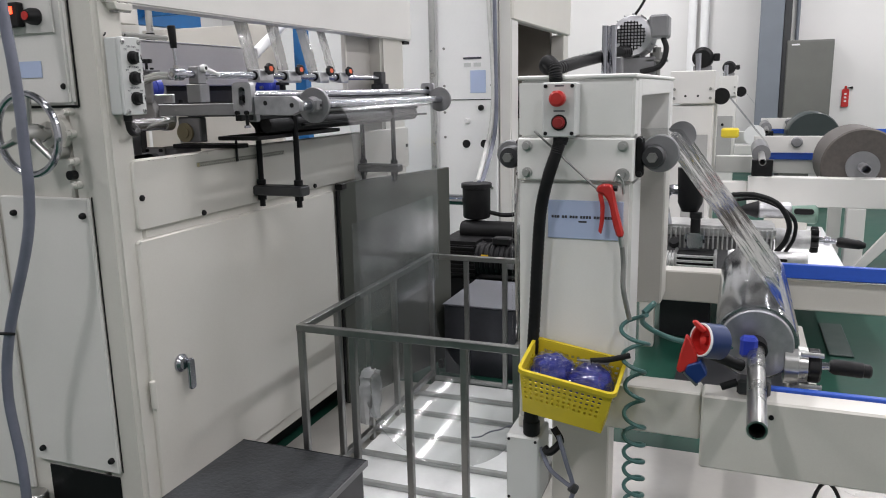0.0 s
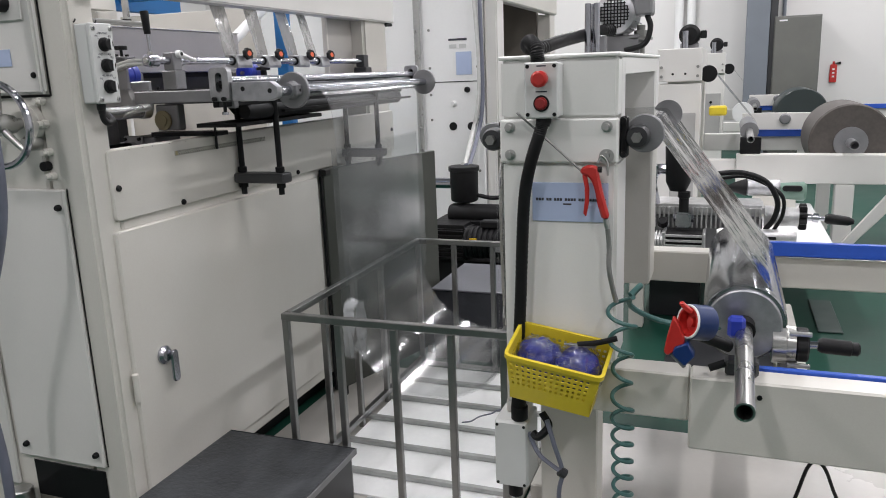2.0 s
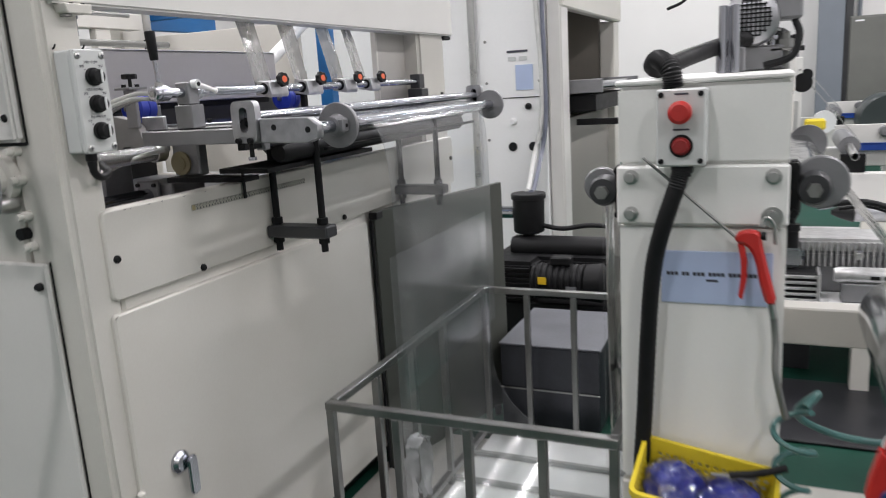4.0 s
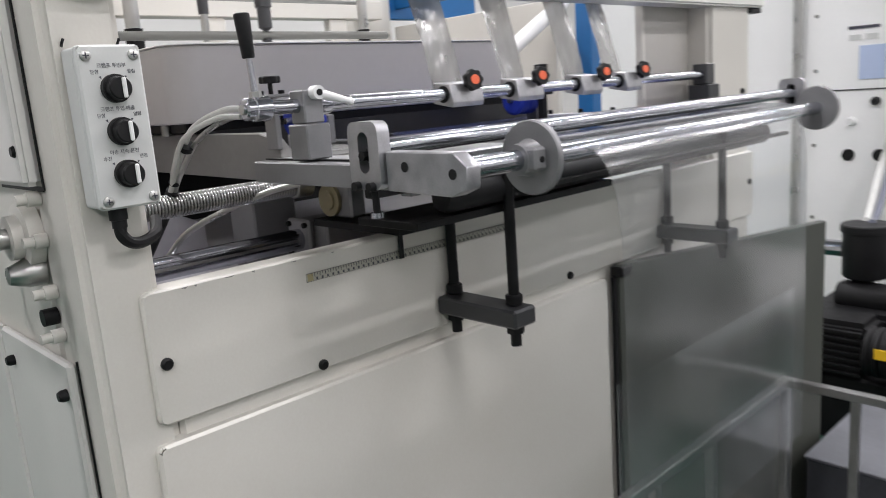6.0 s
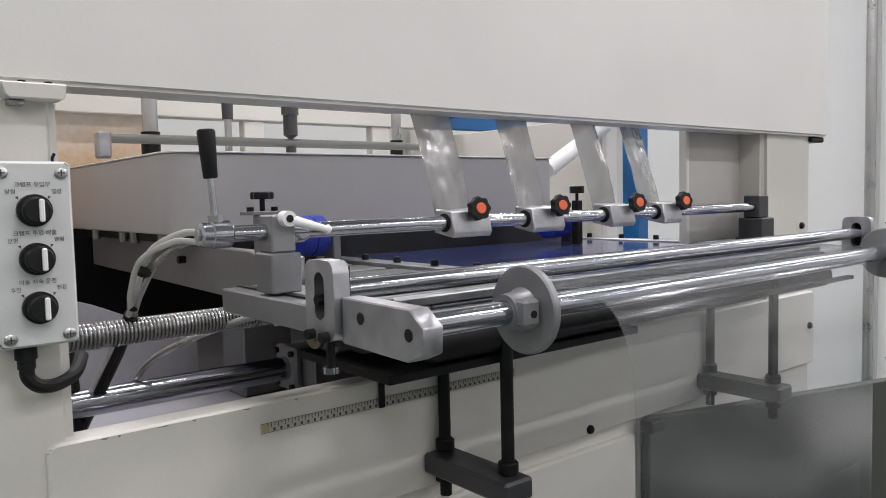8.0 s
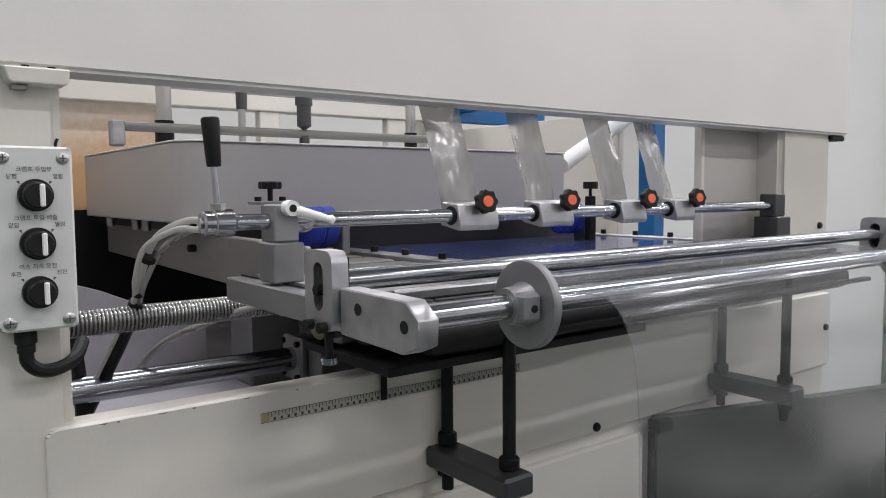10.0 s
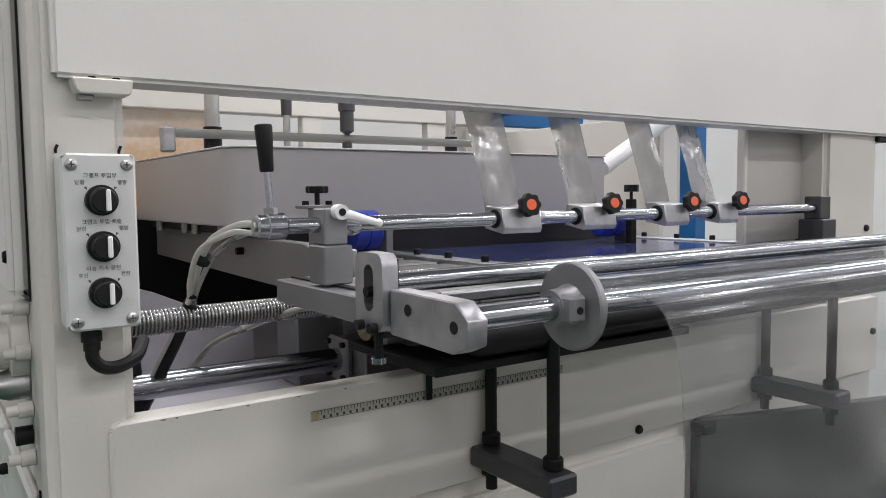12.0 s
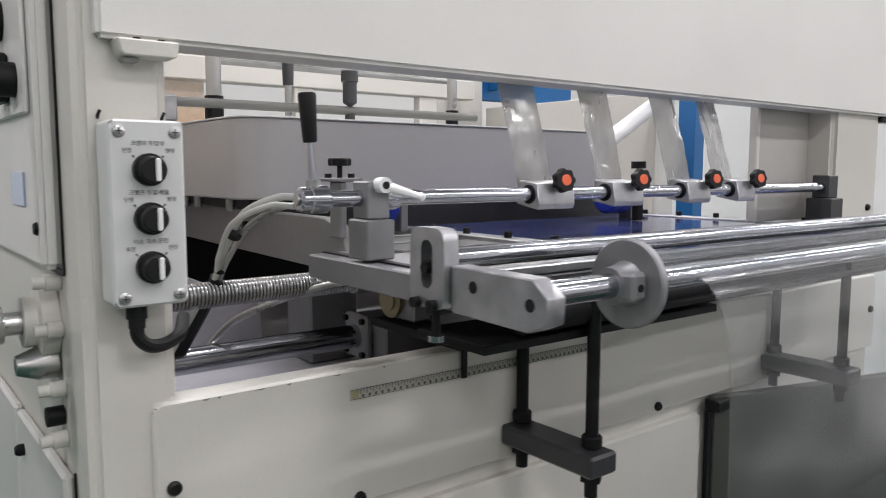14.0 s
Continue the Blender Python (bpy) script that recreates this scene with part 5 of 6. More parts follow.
for cx, cy, s in ((-0.298, 1.650, 1.06), (-0.186, 1.645, 1.10)):
    bun = thing("wrapped_bundle", "blue cloth bundle wrapped in shiny clear plastic", "bundle", (cx, cy, 0.68), "wrapped bundles")
    bm = bmesh.new()
    bmesh.ops.create_icosphere(bm, subdivisions=4, radius=0.06 * s)
    for v in bm.verts:
        n = noise.noise(v.co * 32 + Vector((cx * 40, 0, 0))) * 0.010 + noise.noise(v.co * 80) * 0.004
        v.co = Vector((v.co.x * 0.95, v.co.y, v.co.z * 0.85)) + v.co.normalized() * n + Vector((cx, cy, 0.742))
    part("cloth", tilted(bm), mat("blue_cloth", (0.016, 0.026, 0.27), 0.5, vary=0.5, scale=40, bump=0.6, fine=90), bun)
    bm = bmesh.new()
    bmesh.ops.create_icosphere(bm, subdivisions=4, radius=0.070 * s)
    for v in bm.verts:
        d = v.co.normalized()
        n = abs(noise.noise(d * 2.6 + Vector((cx * 30, 2, 0)))) * 0.016 + abs(noise.noise(d * 7 + Vector((0, cx * 20, 0)))) * 0.014 + abs(noise.noise(d * 15 + Vector((cx * 9, 0, 4)))) * 0.007 - 0.004
        v.co = Vector((v.co.x, v.co.y, v.co.z * 0.88)) - d * n + Vector((cx, cy, 0.744))
    part("wrap", tilted(bm), WRAP, bun, "shiny crinkled clear wrap", smooth=False)
cut = thing("snips", "black-handled snips lying in the basket", "snips", (-0.16, 1.66, 0.8))
part("blade", tilted(prism([(-0.235, 1.655), (-0.15, 1.672), (-0.148, 1.690), (-0.235, 1.661)], "z", 0.803, 0.807, 0.0005)), DIMSTEEL, cut)
part("grip", tilted(hose([(-0.200, 1.668, 0.806), (-0.150, 1.684, 0.815), (-0.10, 1.705, 0.830)], 0.008)), BLACK, cut)

# film roll on its shaft
roll = thing("film_roll", "roll of clear shiny film on a steel shaft", "film roll", (0.178, 2.2, 0.72))
AX, AZ = 0.178, 0.785
part("wound_film", rings([(0, 0.02), (0.0, 0.096), (0.02, 0.1), (0.98, 0.1), (1, 0.096), (1, 0.02)], (AX, 1.86, AZ), (AX, 2.64, AZ), seg=48), mat("wound_film", (0.36, 0.37, 0.39), 0.14, metal=0.85, vary=0.3, scale=9), roll)
part("end_face", cyl((AX, 1.858, AZ), (AX, 1.848, AZ), 0.088, seg=40, bevel=0.003), ALU, roll)
part("shaft", pipe((AX - 0.005, 1.36, AZ - 0.012), (AX, 1.86, AZ), 0.0195, 0.004), STEEL, roll, "open-ended steel shaft tube")
part("collar", rings([(0, 0.026), (1, 0.026)], (AX, 1.80, AZ), (AX, 1.845, AZ), seg=24), BLACKOX, roll)
part("saddle", box(AX - 0.040, AX + 0.034, 1.715, 1.762, 0.7005, 0.738, 0.006), DARKGREY, roll)
part("saddle_lever", cyl((AX - 0.04, 1.71, 0.735), (AX - 0.075, 1.705, 0.72), 0.009, seg=12), BLACK, roll)
wb = thing("film_web", "creased clear film running from the roll up to the idler roller", "plastic film", (0.05, 2.2, 1.0))
p1, p2 = Vector((AX + 0.098, AZ + 0.03)), Vector((-0.054, 1.262))
pf = [tuple(p1.lerp(p2, k / 24)) for k in range(25)]
pf += [(-0.078 + 0.026 * math.cos(radians(a)), 1.252 + 0.026 * math.sin(radians(a))) for a in range(20, 101, 10)]
pf += [(-0.2, 1.275), (-0.32, 1.272)]
pf += [(-0.432 + 0.026 * math.cos(radians(a)), 1.248 + 0.026 * math.sin(radians(a))) for a in range(80, 181, 10)]
pf += [(-0.458, 1.2 - 0.04 * k) for k in range(0, 16)]
for y in (1.89, 2.63):
    part("film_edge", hose([(x, y, z) for x, z in pf[25:]], 0.0009, seg=6, smooth_path=False), BEAD, wb)
part("web", sheet(pf, 1.89, 2.63, 60, 0.03, 5.0), film_mat("creased_film", (0.72, 0.73, 0.75), 4.5, 0.09, 0.10, 0.5), wb)
tape = thing("tape_dispenser", "blue and red hand tape dispenser hung on the roll stand", "tape dispenser", (0.07, 1.62, 0.74))
TC = Vector((0.078, 1.65, 0.848))
td = Vector((-0.75, -0.62, 0.22)).normalized()
part("drum", rings([(0.45, 0.034), (0, 0.034), (0, 0.040), (1, 0.040)], TC + td * 0.028, TC - td * 0.022, seg=28), mat("navy_plastic", (0.008, 0.026, 0.11), 0.35), tape)
part("white_ring", torus(TC + td * 0.029, td, 0.036, 0.003, 32, 8), WHITEP, tape)
part("red_core", rings([(0, 0.034), (1, 0.034), (1, 0.029), (0.15, 0.027), (0.15, 0.012), (0.7, 0.010)], TC + td * 0.008, TC + td * 0.031, seg=24), RED, tape)
part("red_frame", prism([(0.024, 0.868), (0.034, 0.858), (0.050, 0.820), (0.050, 0.800), (0.014, 0.776), (0.006, 0.784), (0.012, 0.820)], "y", 1.612, 1.634, 0.003), RED, tape)
part("red_tab", prism([(0.035, 0.899), (0.044, 0.902), (0.066, 0.882), (0.060, 0.874), (0.046, 0.884)], "y", 1.618, 1.632, 0.002), RED, tape)
part("cutter", prism([(0.030, 0.800), (0.058, 0.812), (0.074, 0.782), (0.052, 0.756), (0.024, 0.782)], "y", 1.606, 1.640, 0.003), mat("navy_cutter", (0.010, 0.035, 0.16), 0.35), tape)
part("cutter_edge", prism([(0.021, 0.779), (0.027, 0.783), (0.055, 0.755), (0.049, 0.751)], "y", 1.610, 1.636, 0), DIMSTEEL, tape)
part("grip", cyl((0.070, 1.67, 0.814), (0.145, 1.72, 0.772), 0.014, seg=14), BLACK, tape)
part("blue_clamp", box(0.140, 0.180, 1.765, 1.80, 0.775, 0.826, 0.008), BLUE, roll)
chuck = thing("roll_chuck", "steel chuck handle with a black grip beside the roll", "chuck", (0.35, 1.9, 0.72))
part("boss", rings([(0, 0.050), (0.6, 0.050), (0.62, 0.045), (1, 0.043)], (0.245, 1.88, 0.735), (0.298, 1.88, 0.735), seg=32), STEEL, chuck)
part("flange", lobed((0.298, 1.88, 0.735), (1, 0, 0), 0.043, 0.030, 6, None, 0.07), BLACKOX, chuck)
part("bar", cyl((0.326, 1.88, 0.735), (0.365, 1.88, 0.737), 0.009, seg=14), CHROME, chuck)
part("handle", rings([(0, 0.014), (0.1, 0.019), (0.78, 0.019), (0.8, 0.017), (0.95, 0.017), (1, 0.012)], (0.348, 1.88, 0.737), (0.440, 1.88, 0.733), seg=18), BLACK, chuck)
part("stand", box(0.262, 0.305, 1.86, 1.90, 0.565, 0.695, 0.004), CASTGREY, chuck)
for z in (0.695, 0.775):
    part("chuck_bolt", cyl((0.28, 1.838, z), (0.330, 1.838, z), 0.006, seg=10), STEEL, chuck)
part("cross_beam", box(0.28, 0.36, 1.772, 2.80, 0.52, 0.564, 0.004), CREAM, chuck)
dk = thing("dark_floor_patch", "dark mat lying on the green floor", "mat", (0.1, 3.3, FZ))
part("sheet", box(-0.10, 0.45, 3.15, 3.75, FZ + 0.0005, FZ + 0.012, 0.003), PATCH, dk)

# Dark square reflection in the glossy floor, built as a thin green sheet.
dk2 = thing("dark_floor_patch", "dark green sheet painted for a square reflection on the green floor", "mat", (0.56, 4.1, FZ))
part("sheet", box(0.57, 0.68, 3.80, 4.34, FZ + 0.0005, FZ + 0.010, 0.003), mat("dark_green_reflection", (0.006, 0.026, 0.020), 0.5, vary=0.2), dk2)
fc = thing("hanging_cable", "thin dark cable looping below the unwinder beam", "cable", (0.38, 2.0, 0.2))
part("cable", hose([(0.30, 2.0, FZ + 0.01), (0.335, 2.0, 0.25), (0.36, 2.0, 0.345), (0.382, 2.0, 0.368), (0.405, 2.0, 0.345), (0.435, 2.0, 0.27), (0.50, 2.0, FZ + 0.01)], 0.005, seg=8), BLACK, fc)
tw = thing("loose_wire", "thin grey wire lying on the white tray", "wire", (-0.69, 2.43, FZ + 0.03))
part("wire", hose([(-0.75, 2.36, FZ + 0.033), (-0.719, 2.374, FZ + 0.035), (-0.70, 2.42, FZ + 0.035), (-0.665, 2.46, FZ + 0.034), (-0.647, 2.496, FZ + 0.034), (-0.60, 2.50, FZ + 0.034), (-0.58, 2.44, FZ + 0.033)], 0.0028, seg=6), GREYH, tw)

# motor on the column
def motor(th, c, s=1.0, body=CASTGREY):
    c = Vector(c)
    part("motor_body", rings([(0, 0.055 * s), (0.08, 0.068 * s), (0.85, 0.068 * s), (1, 0.05 * s)], c + Vector((0, -0.06 * s, 0)), c + Vector((0, 0.13 * s, 0)), seg=28), body, th)
    part("fan_guard", rings([(0, 0.045 * s), (0.4, 0.066 * s), (1, 0.070 * s)], c + Vector((0, -0.085 * s, 0)), c + Vector((0, -0.055 * s, 0)), seg=28), ALU, th)
    grid = bmesh.new()
    for k in range(-4, 5):
        h = math.sqrt(max(0.0001, 0.05 ** 2 - (k * 0.011) ** 2)) * s
        box(c.x + k * 0.011 * s - 0.0015, c.x + k * 0.011 * s + 0.0015, c.y - 0.088 * s, c.y - 0.0855 * s, c.z - h, c.z + h, 0, grid)
        box(c.x - h, c.x + h, c.y - 0.089 * s, c.y - 0.0882 * s, c.z + k * 0.011 * s - 0.0015, c.z + k * 0.011 * s + 0.0015, 0, grid)
    tagged(part("guard_grid", grid, BLACKOX, th, smooth=False), kind="stuff")
    for k in range(16):
        a = k * math.tau / 16
        d = Vector((math.cos(a), 0, math.sin(a)))
        part("fin", fin(c, d, s), body, th)
def fin(c, d, s):
    bm = bmesh.new()
    w = Vector((d.z, 0, -d.x)) * 0.0015
    vs = []
    for y in (-0.045 * s, 0.10 * s):
        for r, e in ((0.060 * s, -1), (0.060 * s, 1), (0.077 * s, 1), (0.077 * s, -1)):
            vs.append(bm.verts.new(c + d * r + w * e + Vector((0, y, 0))))
    for f in ((0, 1, 2, 3), (7, 6, 5, 4), (0, 4, 5, 1), (1, 5, 6, 2), (2, 6, 7, 3), (3, 7, 4, 0)):
        bm.faces.new([vs[i] for i in f])
    bmesh.ops.recalc_face_normals(bm, faces=bm.faces[:])
    return bm
mot = thing("electric_motor", "grey electric gear motor mounted on the column top", "motor", (-0.19, 2.32, 1.448))
motor(mot, (-0.198, 2.30, 1.562), 0.85)
part("mount", box(-0.26, -0.13, 2.26, 2.42, 1.4485, 1.503, 0.004), CASTGREY, mot)
part("terminal_box", box(-0.150, -0.095, 2.25, 2.34, 1.555, 1.62, 0.006), CASTGREY, mot)
part("cable", hose([(-0.11, 2.27, 1.555), (-0.100, 2.26, 1.52), (-0.115, 2.25, 1.475), (-0.17, 2.24, 1.458)], 0.008), BLACK, mot)
act = thing("pneumatic_cylinder", "pair of bright steel guide rods on a cylinder block", "cylinder", (-0.235, 2.09, 1.448))
for x, y in ((-0.246, 2.07), (-0.222, 2.07), (-0.234, 2.10)):
    part("guide_rod", cyl((x, y, 1.4485), (x, y, 1.582), 0.0085, seg=16), CHROME, act)
part("block", box(-0.262, -0.205, 2.115, 2.15, 1.4485, 1.50, 0.003), CASTGREY, act)
chs = thing("black_cable_hose", "black corrugated hose bent over the column top", "cable hose", (-0.33, 1.85, 1.45))
hp = [(-0.300, 1.712, 1.432), (-0.305, 1.716, 1.462), (-0.330, 1.76, 1.480), (-0.345, 1.80, 1.470), (-0.34, 1.88, 1.466), (-0.30, 1.98, 1.485), (-0.24, 2.16, 1.51), (-0.2, 2.25, 1.52)]
part("hose", hose(spline(hp, 16), 0.0165, ribs=0.06, smooth_path=False, seg=12), BLACK, chs)
post2 = thing("bolt_post", "small steel post with a nut on the column top", "post", (-0.13, 2.3, 1.448))
part("stud", cyl((-0.13, 2.3, 1.4485), (-0.13, 2.3, 1.53), 0.012, seg=12), DIMSTEEL, post2)
part("plate", box(-0.16, -0.10, 2.26, 2.34, 1.488, 1.496, 0.002), DIMSTEEL, post2)
part("nut", cyl((-0.13, 2.3, 1.4965), (-0.13, 2.3, 1.515), 0.02, seg=6), DIMSTEEL, post2)

# ---- steel box and vacuum pump behind the cage ----
sb = thing("steel_box", "bare grey galvanised steel box on the floor", "steel box", (-0.92, 3.25, FZ))
# Same steel twice: overhead light is put into a paler lid, darker sides.
part("shell", box(-1.11, -0.72, 3.03, 3.50, FZ, 0.455, 0.004), mat("galvanised_shaded", (0.07, 0.073, 0.085), 0.38, metal=0.6, vary=0.25, scale=8), sb)
part("lid", box(-1.115, -0.715, 3.025, 3.505, 0.456, 0.464, 0.002), mat("galvanised_lit", (0.15, 0.155, 0.175), 0.45, metal=0.3, vary=0.25, scale=9), sb)
part("seam", box(-1.112, -0.718, 3.022, 3.0245, 0.28, 0.286, 0), STEEL, sb)
gt = thing("green_tank", "dark green cylinder standing beside the steel box", "tank", (-0.64, 3.3, FZ))
part("shell", rings([(0, 0.075), (0.04, 0.08), (0.95, 0.08), (1, 0.06)], (-0.62, 3.3, FZ), (-0.62, 3.3, 0.42), seg=28), GREENFLOOR, gt)
pump = thing("vacuum_pump", "black vacuum pump with a finned motor and yellow label", "vacuum pump", (-1.15, 4.1, FZ))
part("base", box(-1.50, -0.70, 3.85, 4.45, FZ, 0.38, 0.01), BLACKOX, pump)
part("housing", box(-1.50, -0.72, 4.02, 4.42, 0.381, 0.57, 0.02, seg=2), BLACK, pump)
part("top_cylinder", rings([(0, 0.05), (0.03, 0.06), (0.97, 0.06), (1, 0.05)], (-1.42, 4.16, 0.595), (-0.72, 4.16, 0.595), seg=24), BLACK, pump)
part("gear_case", box(-1.50, -1.215, 3.84, 4.015, 0.381, 0.585, 0.02, seg=2), BLACK, pump)
for i in range(7):
    part("fin", box(-1.485, -1.23, 3.822, 3.839, 0.40 + i * 0.025, 0.408 + i * 0.025, 0.001), BLACKOX, pump)
ribs = []
for k in range(9):
    ribs += [(k / 9, 0.080), (k / 9 + 0.02, 0.088), (k / 9 + 0.07, 0.088), (k / 9 + 0.09, 0.080)]
part("motor_drum", rings(ribs, (-1.21, 3.835, 0.50), (-0.95, 3.835, 0.50), seg=28), BLACK, pump)
part("fan_cowl", rings([(0, 0.088), (0.75, 0.094), (1, 0.06)], (-0.949, 3.835, 0.50), (-0.85, 3.835, 0.50), seg=28), BLACK, pump)
part("terminal_cover", box(-1.12, -1.02, 3.80, 3.87, 0.585, 0.625, 0.006), BLACK, pump)
part("side_motor", rings([(0, 0.06), (0.1, 0.07), (0.9, 0.07), (1, 0.05)], (-0.80, 3.95, 0.47), (-0.60, 3.95, 0.47), seg=24), BLACK, pump)
part("warning_label", box(-1.165, -1.125, 3.742, 3.7465, 0.505, 0.54, 0), mat("label_yellow", (0.8, 0.5, 0.02), 0.4), pump, "small yellow warning label")
part("name_plate", box(-1.03, -0.98, 3.740, 3.7445, 0.47, 0.50, 0), ALU, pump)
part("filter_can", rings([(0, 0.06), (0.04, 0.078), (0.08, 0.082), (0.86, 0.084), (0.87, 0.092), (0.98, 0.092), (1, 0.088)], (-1.34, 4.20, 0.66), (-1.34, 4.20, 0.875), seg=32), BLACK, pump, "black cylindrical air filter can")
part("filter_neck", cyl((-1.34, 4.20, 0.64), (-1.34, 4.20, 0.67), 0.03), DIMSTEEL, pump)
part("inlet_pipe", cyl((-1.60, 4.20, 0.77), (-1.42, 4.20, 0.77), 0.032, seg=20), CHROME, pump)
part("hose", hose([(-1.26, 4.2, 0.70), (-1.15, 4.18, 0.69), (-1.0, 4.18, 0.71), (-0.8, 4.2, 0.69), (-0.6, 4.25, 0.66)], 0.013), BLACK, pump)

# ---- second machine ----
m2 = thing("forming_machine", "second cream forming machine further along the hall", "machine", (-1.9, 5.9, FZ))
part("end_panel", box(-1.86, -1.43, 4.93, 4.99, FZ, 2.5, 0.006), ENDWHITE, m2)
part("end_wall", box(-3.2, -1.865, 4.95, 5.01, FZ, 2.7, 0.006), ENDWHITE, m2)
part("front_post", box(-1.425, -1.335, 4.95, 5.12, FZ, 2.7, 0.01, seg=2), CREAM2, m2)
part("top_cover", box(-1.40, -1.325, 4.955, 6.80, 1.87, 2.7, 0.01), CREAM, m2)
part("far_post", box(-1.46, -1.345, 6.62, 6.80, FZ, 1.869, 0.006), CREAM, m2)
# Cream darkened by colour for the shade under the table and inside.
part("lower_panel", box(-1.50, -1.40, 5.125, 6.61, FZ, 1.20, 0.006), mat("cream_panel_shade", (0.30, 0.285, 0.26), 0.5, vary=0.15, scale=2), m2)
part("inner_wall", box(-1.95, -1.90, 5.1, 6.8, FZ, 2.7, 0.006), mat("cream_inner_shade", (0.21, 0.19, 0.165), 0.5), m2)
part("inner_end", box(-1.90, -1.47, 6.63, 6.70, 1.2, 2.7, 0.004), mat("cream_inner_shade", (0.21, 0.19, 0.165), 0.5), m2)
part("inner_roof", box(-1.90, -1.41, 5.1, 6.62, 2.3, 2.36, 0.004), CREAM, m2)
part("bed", box(-1.89, -1.52, 5.13, 6.6, 1.10, 1.23, 0.004), BLACKOX, m2)
part("roller", cyl((-1.22, 5.25, 1.40), (-1.22, 6.5, 1.40), 0.025), CHROME, m2)
part("roller_arm", box(-1.50, -1.15, 5.20, 5.24, 1.355, 1.44, 0.003), CASTGREY, m2)
part("roller_arm", box(-1.50, -1.15, 6.5, 6.54, 1.355, 1.44, 0.003), CASTGREY, m2)
part("table", box(-1.89, -1.25, 5.25, 6.5, 1.36, 1.39, 0.003), DIMSTEEL, m2)
part("under_beam", box(-1.49, -1.20, 5.25, 6.5, 1.24, 1.34, 0.003), BLACKOX, m2)
part("stay_bar", box(-1.34, -0.85, 5.30, 5.33, 1.15, 1.19, 0.003), BLACKOX, m2)
for x in (-1.655, -1.523):
    part("port_hole", cyl((x, 4.932, 1.055), (x, 4.924, 1.055), 0.028, seg=20), BLACK, m2)
part("panel_seam", box(-1.83, -1.45, 4.926, 4.929, 1.352, 1.358, 0), DARKGREY, m2)
part("blue_label", box(-1.62, -1.51, 4.924, 4.929, 1.40, 1.55, 0.001), SIGN, m2, "pale blue instruction label")
for x in (-1.64, -1.57):
    part("warning_mark", box(x - 0.025, x + 0.025, 4.925, 4.929, 1.575, 1.60, 0), PLASTIC, m2)
lb = box(-1.67, -1.54, 4.925, 4.929, 1.625, 1.638, 0)
part("lettering_bar", lb, INK, m2, smooth=False)
part("latch", rings([(0, 0.02), (0.5, 0.02), (1, 0.012)], (-1.545, 4.93, 1.30), (-1.545, 4.90, 1.30), seg=14), BLACK, m2)
part("latch", rings([(0, 0.022), (1, 0.015)], (-1.645, 4.93, 1.21), (-1.645, 4.90, 1.21), seg=14), WHITEP, m2)
for x in (-1.81, -1.47):
    for z in (0.75, 1.10, 1.27, 1.45, 1.7):
        part("screw", cyl((x, 4.93, z), (x, 4.923, z), 0.009, seg=8), DIMSTEEL, m2)
cdt = thing("wall_conduit", "galvanised conduit pipe running up the machine end", "conduit", (-1.88, 4.9, FZ))
part("pipe", cyl((-1.885, 4.90, FZ), (-1.885, 4.90, 2.7), 0.022), STEEL, cdt)
fhs = thing("clear_hose", "pair of clear flexible hoses hanging down the machine end", "hose", (-1.45, 4.88, 0.9))
part("hose", hose([(-1.475, 4.88, 2.6), (-1.470, 4.88, 2.0), (-1.44, 4.87, 1.5), (-1.45, 4.86, 1.2), (-1.48, 4.8, 1.0), (-1.40, 4.4, 0.85), (-1.36, 4.25, 0.875)], 0.016), WHITEH, fhs)
part("hose", hose([(-1.435, 4.88, 2.6), (-1.430, 4.88, 2.0), (-1.42, 4.87, 1.5), (-1.42, 4.86, 1.2), (-1.44, 4.8, 1.0), (-1.37, 4.4, 0.86), (-1.33, 4.22, 0.875)], 0.014), GREYH, fhs)

# ---- further unwinders in the row ----
FARGREY = mat("far_door_grey", (0.40, 0.395, 0.385), 0.45, vary=0.1, scale=4)


